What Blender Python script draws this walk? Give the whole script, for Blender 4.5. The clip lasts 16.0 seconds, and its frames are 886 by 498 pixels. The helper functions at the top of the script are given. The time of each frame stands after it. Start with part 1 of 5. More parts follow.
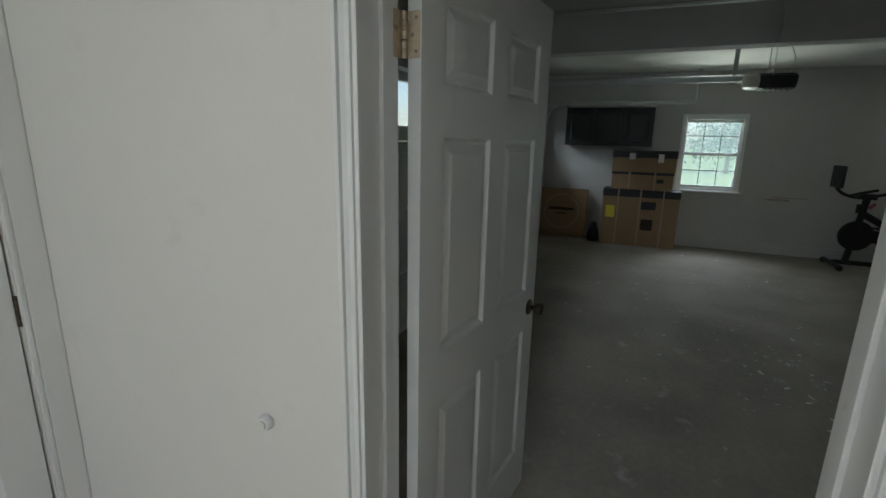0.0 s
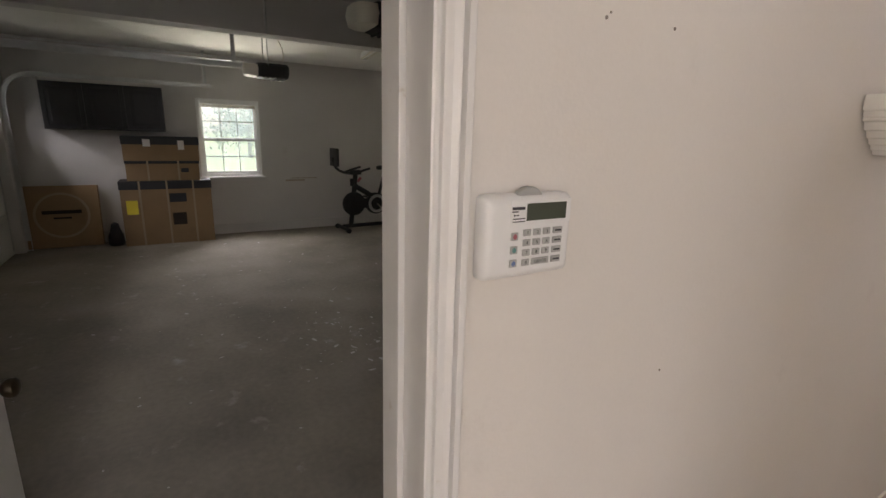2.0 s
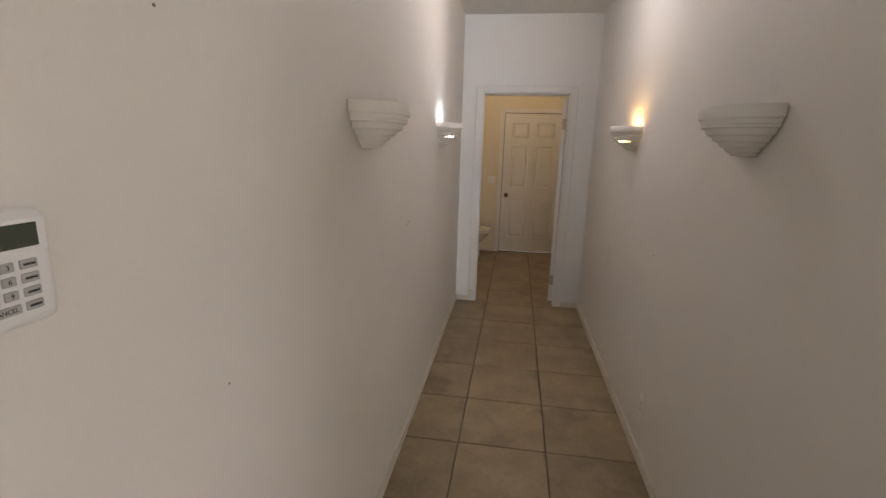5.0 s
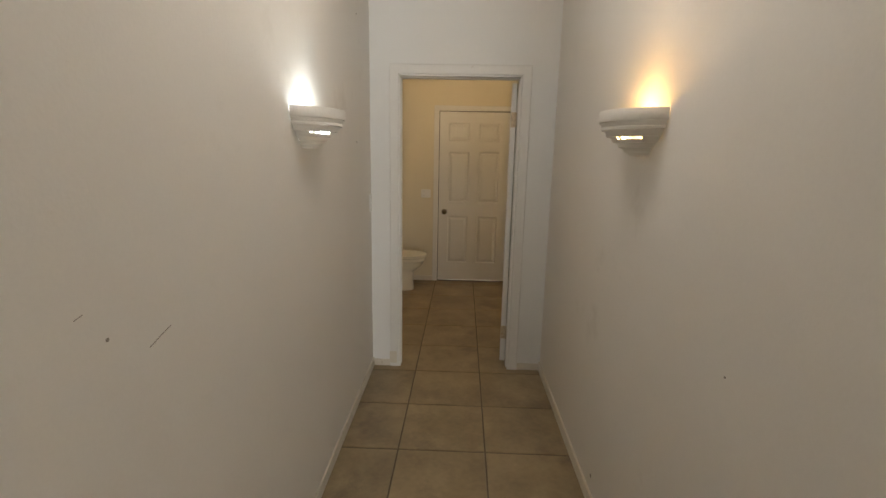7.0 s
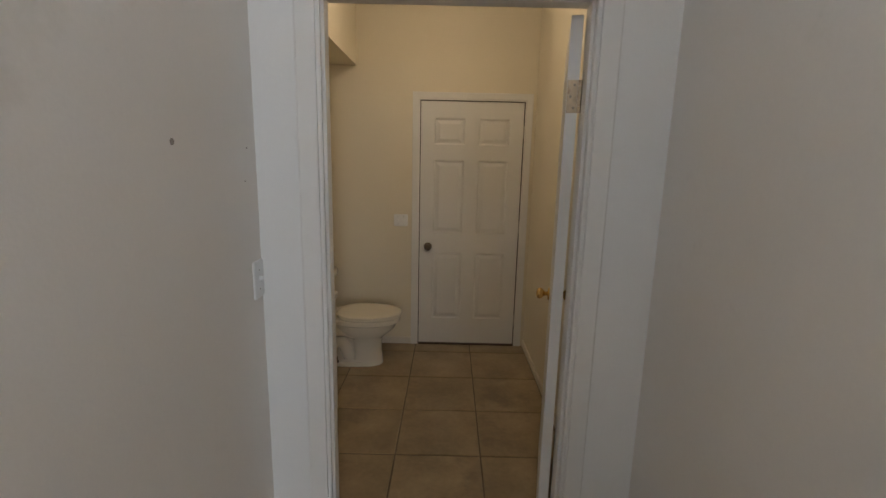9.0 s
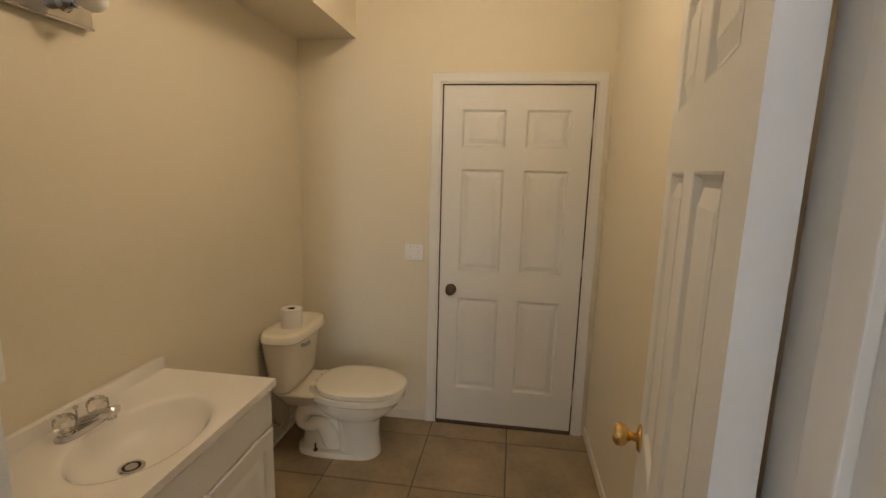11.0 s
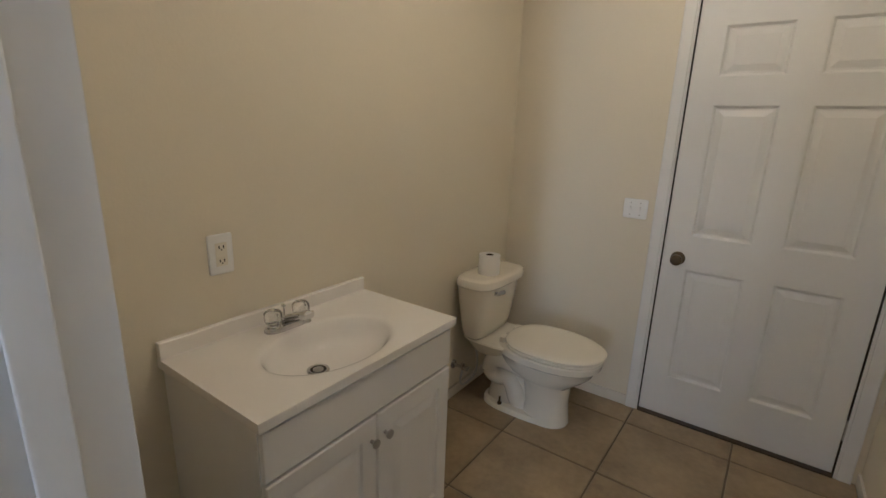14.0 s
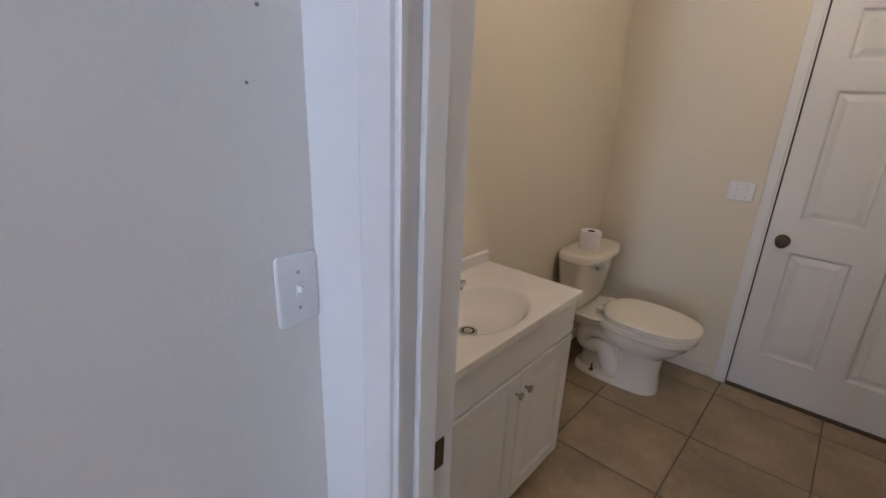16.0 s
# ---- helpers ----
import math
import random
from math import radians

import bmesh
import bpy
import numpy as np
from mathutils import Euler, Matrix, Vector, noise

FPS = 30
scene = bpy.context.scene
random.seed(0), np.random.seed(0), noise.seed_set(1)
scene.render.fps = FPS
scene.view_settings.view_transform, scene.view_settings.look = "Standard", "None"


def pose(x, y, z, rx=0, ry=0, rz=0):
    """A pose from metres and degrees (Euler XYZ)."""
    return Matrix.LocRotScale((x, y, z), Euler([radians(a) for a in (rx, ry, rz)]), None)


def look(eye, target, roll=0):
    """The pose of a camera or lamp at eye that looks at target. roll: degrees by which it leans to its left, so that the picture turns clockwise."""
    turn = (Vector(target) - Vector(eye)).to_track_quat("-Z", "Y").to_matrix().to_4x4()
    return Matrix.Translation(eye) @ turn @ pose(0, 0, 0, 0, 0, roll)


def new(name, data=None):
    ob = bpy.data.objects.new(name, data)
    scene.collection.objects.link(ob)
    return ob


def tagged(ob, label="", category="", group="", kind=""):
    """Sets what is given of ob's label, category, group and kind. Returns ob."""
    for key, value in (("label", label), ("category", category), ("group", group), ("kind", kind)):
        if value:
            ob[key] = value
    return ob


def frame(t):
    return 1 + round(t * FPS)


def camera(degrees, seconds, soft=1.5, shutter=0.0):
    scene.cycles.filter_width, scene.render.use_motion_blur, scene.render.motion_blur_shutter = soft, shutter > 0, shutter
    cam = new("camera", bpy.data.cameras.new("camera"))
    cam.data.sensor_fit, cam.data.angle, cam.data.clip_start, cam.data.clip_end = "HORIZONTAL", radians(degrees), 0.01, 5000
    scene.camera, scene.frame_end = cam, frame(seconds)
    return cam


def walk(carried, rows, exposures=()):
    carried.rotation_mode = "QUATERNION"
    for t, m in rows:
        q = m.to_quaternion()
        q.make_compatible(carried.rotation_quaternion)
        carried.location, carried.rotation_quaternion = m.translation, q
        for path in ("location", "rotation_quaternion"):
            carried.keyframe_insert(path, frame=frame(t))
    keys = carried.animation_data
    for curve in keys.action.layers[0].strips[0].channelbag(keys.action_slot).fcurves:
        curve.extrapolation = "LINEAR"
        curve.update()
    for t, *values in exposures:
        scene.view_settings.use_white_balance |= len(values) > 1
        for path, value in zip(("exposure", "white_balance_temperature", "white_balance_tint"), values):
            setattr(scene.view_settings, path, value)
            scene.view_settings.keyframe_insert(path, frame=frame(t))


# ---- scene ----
cam = camera(87.6, 16.0)
PATH = [
    (0, (0.936, -4.76, 1.569), (-0.857, -5.517, 1.108), 1.2),
    (0.5, (0.764, -4.731, 1.564), (-1.136, -5.138, 1.093), 1.3),
    (1, (0.655, -4.745, 1.571), (-1.287, -4.702, 1.095), 1.4),
    (1.5, (0.617, -4.694, 1.557), (-1.251, -4.161, 1.081), 1.5),
    (2, (0.633, -4.672, 1.571), (-1.041, -3.684, 1.098), 1.6),
    (2.5, (0.646, -4.71, 1.587), (-0.768, -3.376, 1.119), 1.5),
    (3, (0.613, -4.716, 1.57), (-0.491, -3.117, 1.1), 1.2),
    (3.5, (0.593, -4.724, 1.563), (-0.237, -2.965, 1.096), 1.0),
    (4, (0.619, -4.731, 1.565), (0.011, -2.881, 1.106), 1.0),
    (4.5, (0.614, -4.706, 1.574), (0.198, -2.803, 1.12), 1.4),
    (7, (0.724, -3.195, 1.557), (0.665, -1.238, 1.152), 1.1),
    (7.5, (0.728, -2.725, 1.563), (0.689, -0.765, 1.166), 1.2),
    (8, (0.694, -2.261, 1.584), (0.668, -0.3, 1.192), 1.3),
    (8.5, (0.716, -1.808, 1.602), (0.707, 0.154, 1.212), 1.4),
    (9, (0.694, -1.416, 1.591), (0.692, 0.547, 1.206), 1.3),
    (11.5, (0.904, -0.159, 1.571), (0.458, 1.763, 1.245), 1.6),
    (12, (0.899, -0.105, 1.569), (0.243, 1.757, 1.246), 1.8),
    (12.5, (0.893, -0.083, 1.544), (0.049, 1.7, 1.212), 2.0),
    (13, (0.876, -0.079, 1.5), (-0.101, 1.628, 1.135), 2.0),
    (13.5, (0.882, -0.058, 1.463), (-0.188, 1.575, 1.029), 2.0),
    (14, (0.884, -0.054, 1.438), (-0.233, 1.527, 0.933), 2.0),
    (14.5, (0.888, -0.055, 1.441), (-0.253, 1.488, 0.878), 1.8),
    (15, (0.885, -0.071, 1.45), (-0.276, 1.44, 0.842), 1.9),
    (15.5, (0.797, -0.201, 1.482), (-0.373, 1.29, 0.842), 2.0),
    (16, (0.726, -0.389, 1.517), (-0.508, 1.042, 0.862), 2.3),
]
EXPOSURES = [
    (0.0, -0.45, 6100, 8), (0.5, -0.15, 6700, 15), (1.0, 0.2, 7400, 26), (1.5, 0.15, 7400, 27), (2.5, 0.0, 7100, 22), (4.5, -0.2, 7100, 23),
    (7.0, -0.1, 7700, 14), (8.0, -0.5, 7200, 13), (8.5, -0.8, 6900, 12), (9.0, -0.25, 6500, 14), (11.5, 0.5, 6700, 15), (12.5, 0.48, 5500, 12), (14.5, 0.45, 5350, 14), (15.3, 0.45, 5350, 18), (16.0, 0.45, 5350, 21),
]
walk(cam, [(t, look(eye, target, roll)) for t, eye, target, roll in PATH], EXPOSURES)

# ---- light ----
world = bpy.data.worlds.new("world")
scene.world = world
world.use_nodes = True
_wn = world.node_tree.nodes
_sky = _wn.new("ShaderNodeTexSky")
_sky.sky_type = "NISHITA"
_sky.sun_disc = False
_sky.sun_elevation, _sky.sun_rotation = radians(55), radians(200)
_wn["Background"].inputs[1].default_value = 0.15
world.node_tree.links.new(_sky.outputs[0], _wn["Background"].inputs[0])

sun = new("sun", bpy.data.lights.new("sun", "SUN"))
sun.data.energy, sun.data.angle, sun.data.color = 5.0, radians(0.5), (1.0, 0.95, 0.88)
sun.matrix_world = look((0, 0, 30), (-6, -8, 12))


def sky_lamp(name, m, w, h, power, color=(0.86, 0.93, 1.0)):
    lamp = new(name, bpy.data.lights.new(name, "AREA"))
    lamp.data.shape, lamp.data.size, lamp.data.size_y = "RECTANGLE", w, h
    lamp.data.energy, lamp.data.color = power, color
    lamp.matrix_world = m
    return lamp


def bulb_lamp(name, at, power, color, radius=0.02):
    lamp = new(name, bpy.data.lights.new(name, "POINT"))
    lamp.data.energy, lamp.data.color, lamp.data.shadow_soft_size = power, color, radius
    lamp.location = at
    return lamp


# lamps standing in for daylight at the garage windows and the overhead doors' panes
for wy in (-3.78, -0.385):
    sky_lamp("window_light", look((-9.1, wy, 3.1), (-5.0, wy, 0.3)), 1.6, 1.4, 165)
    # unseen upward lamp added below the sill, standing for light off the lawn
    sky_lamp("lawn_bounce_light", look((-9.2, wy, -0.1), (-5.0, wy, 2.4)), 1.6, 1.2, 205, (0.93, 1.0, 0.86))
for px in (-6.15, -2.3):
    sky_lamp("door_pane_light", look((px, -8.3, 3.3), (px, -4.2, 0.2)), 2.4, 1.2, 145)
# added daylight for the hall, through assumed openings of the unseen side room
sky_lamp("added_hall_daylight", look((2.7, -11.86, 1.25), (1.2, -2.0, 1.35)), 2.1, 2.1, 400, (0.84, 0.925, 1.0))
sky_lamp("added_side_daylight", look((4.66, -5.5, 1.45), (0, -4.9, 1.3)), 1.7, 1.4, 31, (0.84, 0.925, 1.0))
COOL, WARM = (0.70, 0.88, 1.0), (1.0, 0.62, 0.22)
bulb_lamp("sconce_bulb_light", (0.185, -1.357, 1.672), 2.9, COOL)
bulb_lamp("sconce_bulb_light", (1.295, -1.551, 1.666), 3.2, WARM)
bulb_lamp("bath_ceiling_light", (0.6, 1.25, 2.58), 11.0, (1.0, 0.80, 0.54), 0.1)
# made-up fill lamp, out of view, to even out the hall
bulb_lamp("hall_fill_light", (0.76, -1.75, 2.60), 12.0, (0.90, 0.95, 1.0), 0.14)


# ---- materials ----
def mat(name, color, rough=0.6, metal=0.0, vary=0.06, scale=3.0, grain=60.0, bump=0.05, dirt=None, dirt_at=0.62, dirt_scale=2.0, coat=0.0):
    """Paint, plaster, metal and the like: colour varied at two scales, stains of their own shape, fine relief."""
    m = bpy.data.materials.new(name)
    m.use_nodes = True
    n, l = m.node_tree.nodes, m.node_tree.links
    b = n["Principled BSDF"]
    b.inputs["Roughness"].default_value, b.inputs["Metallic"].default_value = rough, metal
    b.inputs["Coat Weight"].default_value = coat
    geo = n.new("ShaderNodeTexCoord")
    rand = n.new("ShaderNodeObjectInfo")
    big, small = n.new("ShaderNodeTexNoise"), n.new("ShaderNodeTexNoise")
    big.inputs["Scale"].default_value, big.inputs["Detail"].default_value = scale, 5
    small.inputs["Scale"].default_value, small.inputs["Detail"].default_value = grain, 3
    shift = n.new("ShaderNodeVectorMath")
    shift.operation = "MULTIPLY_ADD"
    l.new(rand.outputs["Random"], shift.inputs[0])
    shift.inputs[1].default_value = (17, 31, 23)
    l.new(geo.outputs["Object"], shift.inputs[2])
    for t in (big, small):
        l.new(shift.outputs[0], t.inputs["Vector"])
    add = n.new("ShaderNodeMath")
    add.operation = "MULTIPLY_ADD"
    l.new(small.outputs[0], add.inputs[0])
    add.inputs[1].default_value = 0.35
    l.new(big.outputs[0], add.inputs[2])
    ramp = n.new("ShaderNodeValToRGB")
    ramp.color_ramp.elements[0].position, ramp.color_ramp.elements[1].position = 0.4, 0.95
    ramp.color_ramp.elements[0].color = (*[max(0, c * (1 - vary)) for c in color], 1)
    ramp.color_ramp.elements[1].color = (*[min(1, c * (1 + vary)) for c in color], 1)
    l.new(add.outputs[0], ramp.inputs[0])
    out = ramp.outputs[0]
    if dirt:
        st = n.new("ShaderNodeTexNoise")
        st.inputs["Scale"].default_value, st.inputs["Detail"].default_value, st.inputs["Roughness"].default_value = dirt_scale, 8, 0.65
        l.new(shift.outputs[0], st.inputs["Vector"])
        r2 = n.new("ShaderNodeValToRGB")
        r2.color_ramp.elements[0].position, r2.color_ramp.elements[1].position = dirt_at, min(1, dirt_at + 0.14)
        l.new(st.outputs[0], r2.inputs[0])
        mix = n.new("ShaderNodeMix")
        mix.data_type = "RGBA"
        l.new(r2.outputs[0], mix.inputs["Factor"])
        l.new(out, mix.inputs["A"])
        mix.inputs["B"].default_value = (*dirt, 1)
        out = mix.outputs["Result"]
    l.new(out, b.inputs["Base Color"])
    if bump:
        bp = n.new("ShaderNodeBump")
        bp.inputs["Strength"].default_value, bp.inputs["Distance"].default_value = bump, 0.01
        l.new(small.outputs[0], bp.inputs["Height"])
        l.new(bp.outputs[0], b.inputs["Normal"])
    return m


def glow(name, color, strength):
    m = bpy.data.materials.new(name)
    m.use_nodes = True
    b = m.node_tree.nodes["Principled BSDF"]
    b.inputs["Base Color"].default_value = (0.9, 0.9, 0.88, 1)
    b.inputs["Emission Color"].default_value, b.inputs["Emission Strength"].default_value = (*color, 1), strength
    return m


def clear(name, rough=0.02, tint=(1, 1, 1)):
    m = bpy.data.materials.new(name)
    m.use_nodes = True
    b = m.node_tree.nodes["Principled BSDF"]
    b.inputs["Base Color"].default_value = (*tint, 1)
    b.inputs["Roughness"].default_value, b.inputs["Transmission Weight"].default_value, b.inputs["IOR"].default_value = rough, 1, 1.45
    return m


M_HALL = mat("hall_wall_paint", (0.78, 0.745, 0.70), 0.6, vary=0.035, scale=1.1, grain=120, bump=0.05, dirt=(0.70, 0.66, 0.61), dirt_at=0.60, dirt_scale=2.2)
M_END = mat("white_end_wall_paint", (0.80, 0.80, 0.79), 0.5, vary=0.02, scale=1.2, grain=120, bump=0.06)
M_BATH = mat("bath_wall_paint", (0.735, 0.672, 0.54), 0.6, vary=0.03, scale=0.9, grain=120, bump=0.06)
M_GARAGE = mat("garage_wall_paint", (0.60, 0.585, 0.56), 0.75, vary=0.05, scale=1.2, grain=90, bump=0.1, dirt=(0.46, 0.43, 0.39), dirt_at=0.66, dirt_scale=1.3)
M_CEIL = mat("ceiling_paint", (0.78, 0.77, 0.73), 0.8, vary=0.03, grain=150, bump=0.2)
M_TRIM = mat("white_trim_paint", (0.78, 0.77, 0.75), 0.35, vary=0.03, scale=4, grain=40, bump=0.05, dirt=(0.50, 0.43, 0.34), dirt_at=0.68, dirt_scale=14)
M_WORN = mat("scuffed_skirting_paint", (0.70, 0.65, 0.57), 0.5, vary=0.06, scale=6, grain=40, bump=0.1, dirt=(0.40, 0.29, 0.19), dirt_at=0.60, dirt_scale=7)
M_DOOR = mat("door_paint", (0.76, 0.755, 0.74), 0.38, vary=0.025, scale=3, grain=50, bump=0.06)
M_TILE = mat("floor_tile", (0.30, 0.228, 0.138), 0.36, vary=0.30, scale=4.5, grain=35, bump=0.06, dirt=(0.20, 0.15, 0.10), dirt_at=0.54, dirt_scale=3)
M_GROUT = mat("grout", (0.14, 0.11, 0.08), 0.9, vary=0.2, scale=8, grain=120, bump=0.3)
M_CONC = mat("concrete", (0.23, 0.203, 0.165), 0.85, vary=0.3, scale=1.4, grain=25, bump=0.12, dirt=(0.36, 0.335, 0.30), dirt_at=0.60, dirt_scale=4.5)
M_CHALK = mat("plaster_spots", (0.55, 0.53, 0.49), 0.9, vary=0.1)
M_BRASS = mat("brass", (0.66, 0.45, 0.16), 0.22, 1.0, vary=0.08, scale=20, bump=0.02)
M_AGED = mat("aged_brass", (0.13, 0.10, 0.07), 0.36, 1.0, vary=0.2, scale=30, bump=0.04)
M_STEEL = mat("galvanised_steel", (0.52, 0.53, 0.52), 0.4, 0.9, vary=0.12, scale=9, bump=0.05)
M_CHROME = mat("chrome", (0.62, 0.62, 0.63), 0.07, 1.0, vary=0.02, bump=0.0)
M_NICKEL = mat("nickel", (0.45, 0.43, 0.40), 0.28, 1.0, vary=0.05, bump=0.0)
M_PLASTER = mat("sconce_plaster", (0.80, 0.77, 0.72), 0.75, vary=0.04, scale=9, grain=80, bump=0.15)
M_PLASTIC = mat("white_plastic", (0.80, 0.80, 0.79), 0.4, vary=0.015, bump=0.02)
M_IVORY = mat("ivory_plastic", (0.76, 0.72, 0.63), 0.4, vary=0.02, bump=0.02)
M_KEY = mat("grey_rubber", (0.42, 0.42, 0.40), 0.7, vary=0.03)
M_LCD = mat("lcd_glass", (0.07, 0.08, 0.06), 0.15, vary=0.05)
M_BLACK = mat("black_plastic", (0.012, 0.012, 0.013), 0.6, vary=0.2, scale=12)
M_INK = mat("dark_ink", (0.03, 0.03, 0.035), 0.7, vary=0.1)
M_RED = mat("red_mark", (0.42, 0.12, 0.14), 0.6)
M_GREEN = mat("green_mark", (0.10, 0.26, 0.24), 0.6)
M_BLUE = mat("blue_mark", (0.11, 0.17, 0.36), 0.6)
M_CERAMIC = mat("cream_ceramic", (0.79, 0.74, 0.63), 0.1, vary=0.015, bump=0.0, coat=0.5)
M_SEAT = mat("cream_seat_plastic", (0.80, 0.75, 0.635), 0.18, vary=0.015, bump=0.0)
M_MARBLE = mat("cultured_marble", (0.84, 0.81, 0.775), 0.12, vary=0.02, scale=5, bump=0.0, coat=0.3)
M_CAB = mat("white_thermofoil", (0.78, 0.765, 0.74), 0.35, vary=0.015, bump=0.02)
M_PAPER = mat("tissue_paper", (0.84, 0.82, 0.80), 0.95, vary=0.03, grain=200, bump=0.3)
M_CORE = mat("cardboard_tube", (0.035, 0.025, 0.018), 0.95)
M_CARD = mat("cardboard", (0.30, 0.195, 0.105), 0.85, vary=0.1, scale=4, grain=70, bump=0.1, dirt=(0.23, 0.15, 0.085), dirt_at=0.6, dirt_scale=3)
M_TAPE = mat("packing_tape", (0.38, 0.29, 0.19), 0.3, vary=0.05)
M_YELLOW = mat("yellow_sticker", (0.75, 0.60, 0.05), 0.6)
M_ESPRESSO = mat("espresso_cabinet", (0.012, 0.011, 0.012), 0.35, vary=0.2, scale=6)
M_ODOOR = mat("overhead_door_paint", (0.62, 0.63, 0.60), 0.5, vary=0.05, scale=3, bump=0.1)
M_BLIND = mat("blind_slats", (0.33, 0.27, 0.20), 0.6, vary=0.1)
M_VINYL = mat("white_vinyl", (0.80, 0.81, 0.80), 0.35, vary=0.02)
M_GLASS = clear("window_glass", 0.0)
_n, _l = M_GLASS.node_tree.nodes, M_GLASS.node_tree.links
# translucent teal share puts a bright haze over the view through the panes
_haze, _veil = _n.new("ShaderNodeBsdfTranslucent"), _n.new("ShaderNodeMixShader")
_haze.inputs["Color"].default_value = (0.74, 0.92, 0.93, 1)
_veil.inputs[0].default_value = 0.06
_l.new(_n["Principled BSDF"].outputs[0], _veil.inputs[1])
_l.new(_haze.outputs[0], _veil.inputs[2])
_l.new(_veil.outputs[0], _n["Material Output"].inputs[0])
M_HINGE = mat("painted_brass_hinge", (0.55, 0.45, 0.32), 0.45, 0.35, vary=0.2, scale=30, bump=0.1, dirt=(0.28, 0.14, 0.07), dirt_at=0.56, dirt_scale=25)
M_ACRYL = clear("acrylic", 0.22, (0.96, 0.96, 0.95))
M_BULB = glow("unlit_opal_bulb", (1, 1, 1), 0.0)
M_LCOOL, M_LWARM = glow("lit_bulb_cool", COOL, 14), glow("lit_bulb_warm", (1.0, 0.75, 0.4), 14)
M_DOME = glow("lit_dome", (1.0, 0.85, 0.6), 3)
M_GRASS = mat("lawn", (0.20, 0.27, 0.11), 0.9, vary=0.3, scale=1.5, grain=30, bump=0.4)
M_LEAF = mat("foliage", (0.12, 0.17, 0.10), 0.7, vary=0.4, scale=2)
M_BARK = mat("bark", (0.12, 0.09, 0.065), 0.9, vary=0.3, scale=10, bump=0.5)
M_SIDING = mat("white_siding", (0.78, 0.79, 0.78), 0.6, vary=0.03)
M_ROOF = mat("roof_shingle", (0.16, 0.155, 0.15), 0.9, vary=0.2, scale=10)
# near-black colour that stands for shade in door gaps and the drain
M_SHADE = mat("painted_shade", (0.02, 0.017, 0.014), 0.9)
M_SILL = mat("dark_sill", (0.06, 0.042, 0.028), 0.7, vary=0.3, scale=20)
M_SCUFF = mat("scuff_mark", (0.28, 0.245, 0.21), 0.8)


# ---- building helpers ----
def finish(name, bm, material, smooth=False):
    bmesh.ops.recalc_face_normals(bm, faces=bm.faces)
    me = bpy.data.meshes.new(name)
    bm.to_mesh(me)
    bm.free()
    me.materials.append(material)
    if smooth:
        for p in me.polygons:
            p.use_smooth = True
        me.set_sharp_from_angle(angle=radians(38))
    return new(name, me)


def part(name, bm, material, parent, label="", smooth=False):
    ob = finish(name, bm, material, smooth)
    ob.parent = parent
    return tagged(ob, label)


def structure(name, bm, material, label, category, smooth=False):
    return tagged(finish(name, bm, material, smooth), label, category, kind="structure")


def thing(name, m, label, category, group=""):
    ob = new(name)
    ob.empty_display_size = 0.1
    ob.matrix_world = m
    return tagged(ob, label, category, group)


def bx(bm, x0, x1, y0, y1, z0, z1, bev=0.0, seg=2):
    t = bmesh.new()
    bmesh.ops.create_cube(t, size=1)
    bmesh.ops.transform(t, matrix=Matrix.Translation(((x0 + x1) / 2, (y0 + y1) / 2, (z0 + z1) / 2)) @ Matrix.Diagonal((x1 - x0, y1 - y0, z1 - z0, 1)), verts=t.verts)
    if bev:
        bmesh.ops.bevel(t, geom=t.edges[:], offset=bev, segments=seg, affect="EDGES", profile=0.6)
    me = bpy.data.meshes.new("tmp")
    t.to_mesh(me)
    t.free()
    bm.from_mesh(me)
    bpy.data.meshes.remove(me)
    return bm


def box(*a, **k):
    return bx(bmesh.new(), *a, **k)


def rings(bm, loops, cap=True, closed=True):
    rows = [[bm.verts.new(p) for p in loop] for loop in loops]
    n = len(rows[0])
    for a, b in zip(rows, rows[1:]):
        for i in range(n if closed else n - 1):
            j = (i + 1) % n
            bm.faces.new((a[i], a[j], b[j], b[i]))
    if cap:
        bm.faces.new(rows[0])
        bm.faces.new(rows[-1])
    return bm


def rod(bm, p, q, r, r2=None, n=14):
    p, q = Vector(p), Vector(q)
    turn = (q - p).to_track_quat("Z", "Y").to_matrix()
    loops = []
    for c, rr in ((p, r), (q, r if r2 is None else r2)):
        loops.append([c + turn @ Vector((rr * math.cos(2 * math.pi * i / n), rr * math.sin(2 * math.pi * i / n), 0)) for i in range(n)])
    return rings(bm, loops)


def lathe(bm, m, profile, n=24, cap=True):
    """profile: (radius, height) along the z of m."""
    return rings(bm, [[m @ Vector((r * math.cos(2 * math.pi * i / n), r * math.sin(2 * math.pi * i / n), z)) for i in range(n)] for r, z in profile], cap)


def hose(bm, points, r, n=10):
    pts = [Vector(p) for p in points]
    loops = []
    for i, p in enumerate(pts):
        d = (pts[min(i + 1, len(pts) - 1)] - pts[max(i - 1, 0)]).normalized()
        turn = d.to_track_quat("Z", "Y").to_matrix()
        loops.append([p + turn @ Vector((r * math.cos(2 * math.pi * k / n), r * math.sin(2 * math.pi * k / n), 0)) for k in range(n)])
    return rings(bm, loops)


def bend(a, b, c, n=10):
    """A smooth curve from a to c, drawn to b."""
    a, b, c = Vector(a), Vector(b), Vector(c)
    return [a * (1 - t) ** 2 + b * 2 * t * (1 - t) + c * t * t for t in [i / n for i in range(n + 1)]]


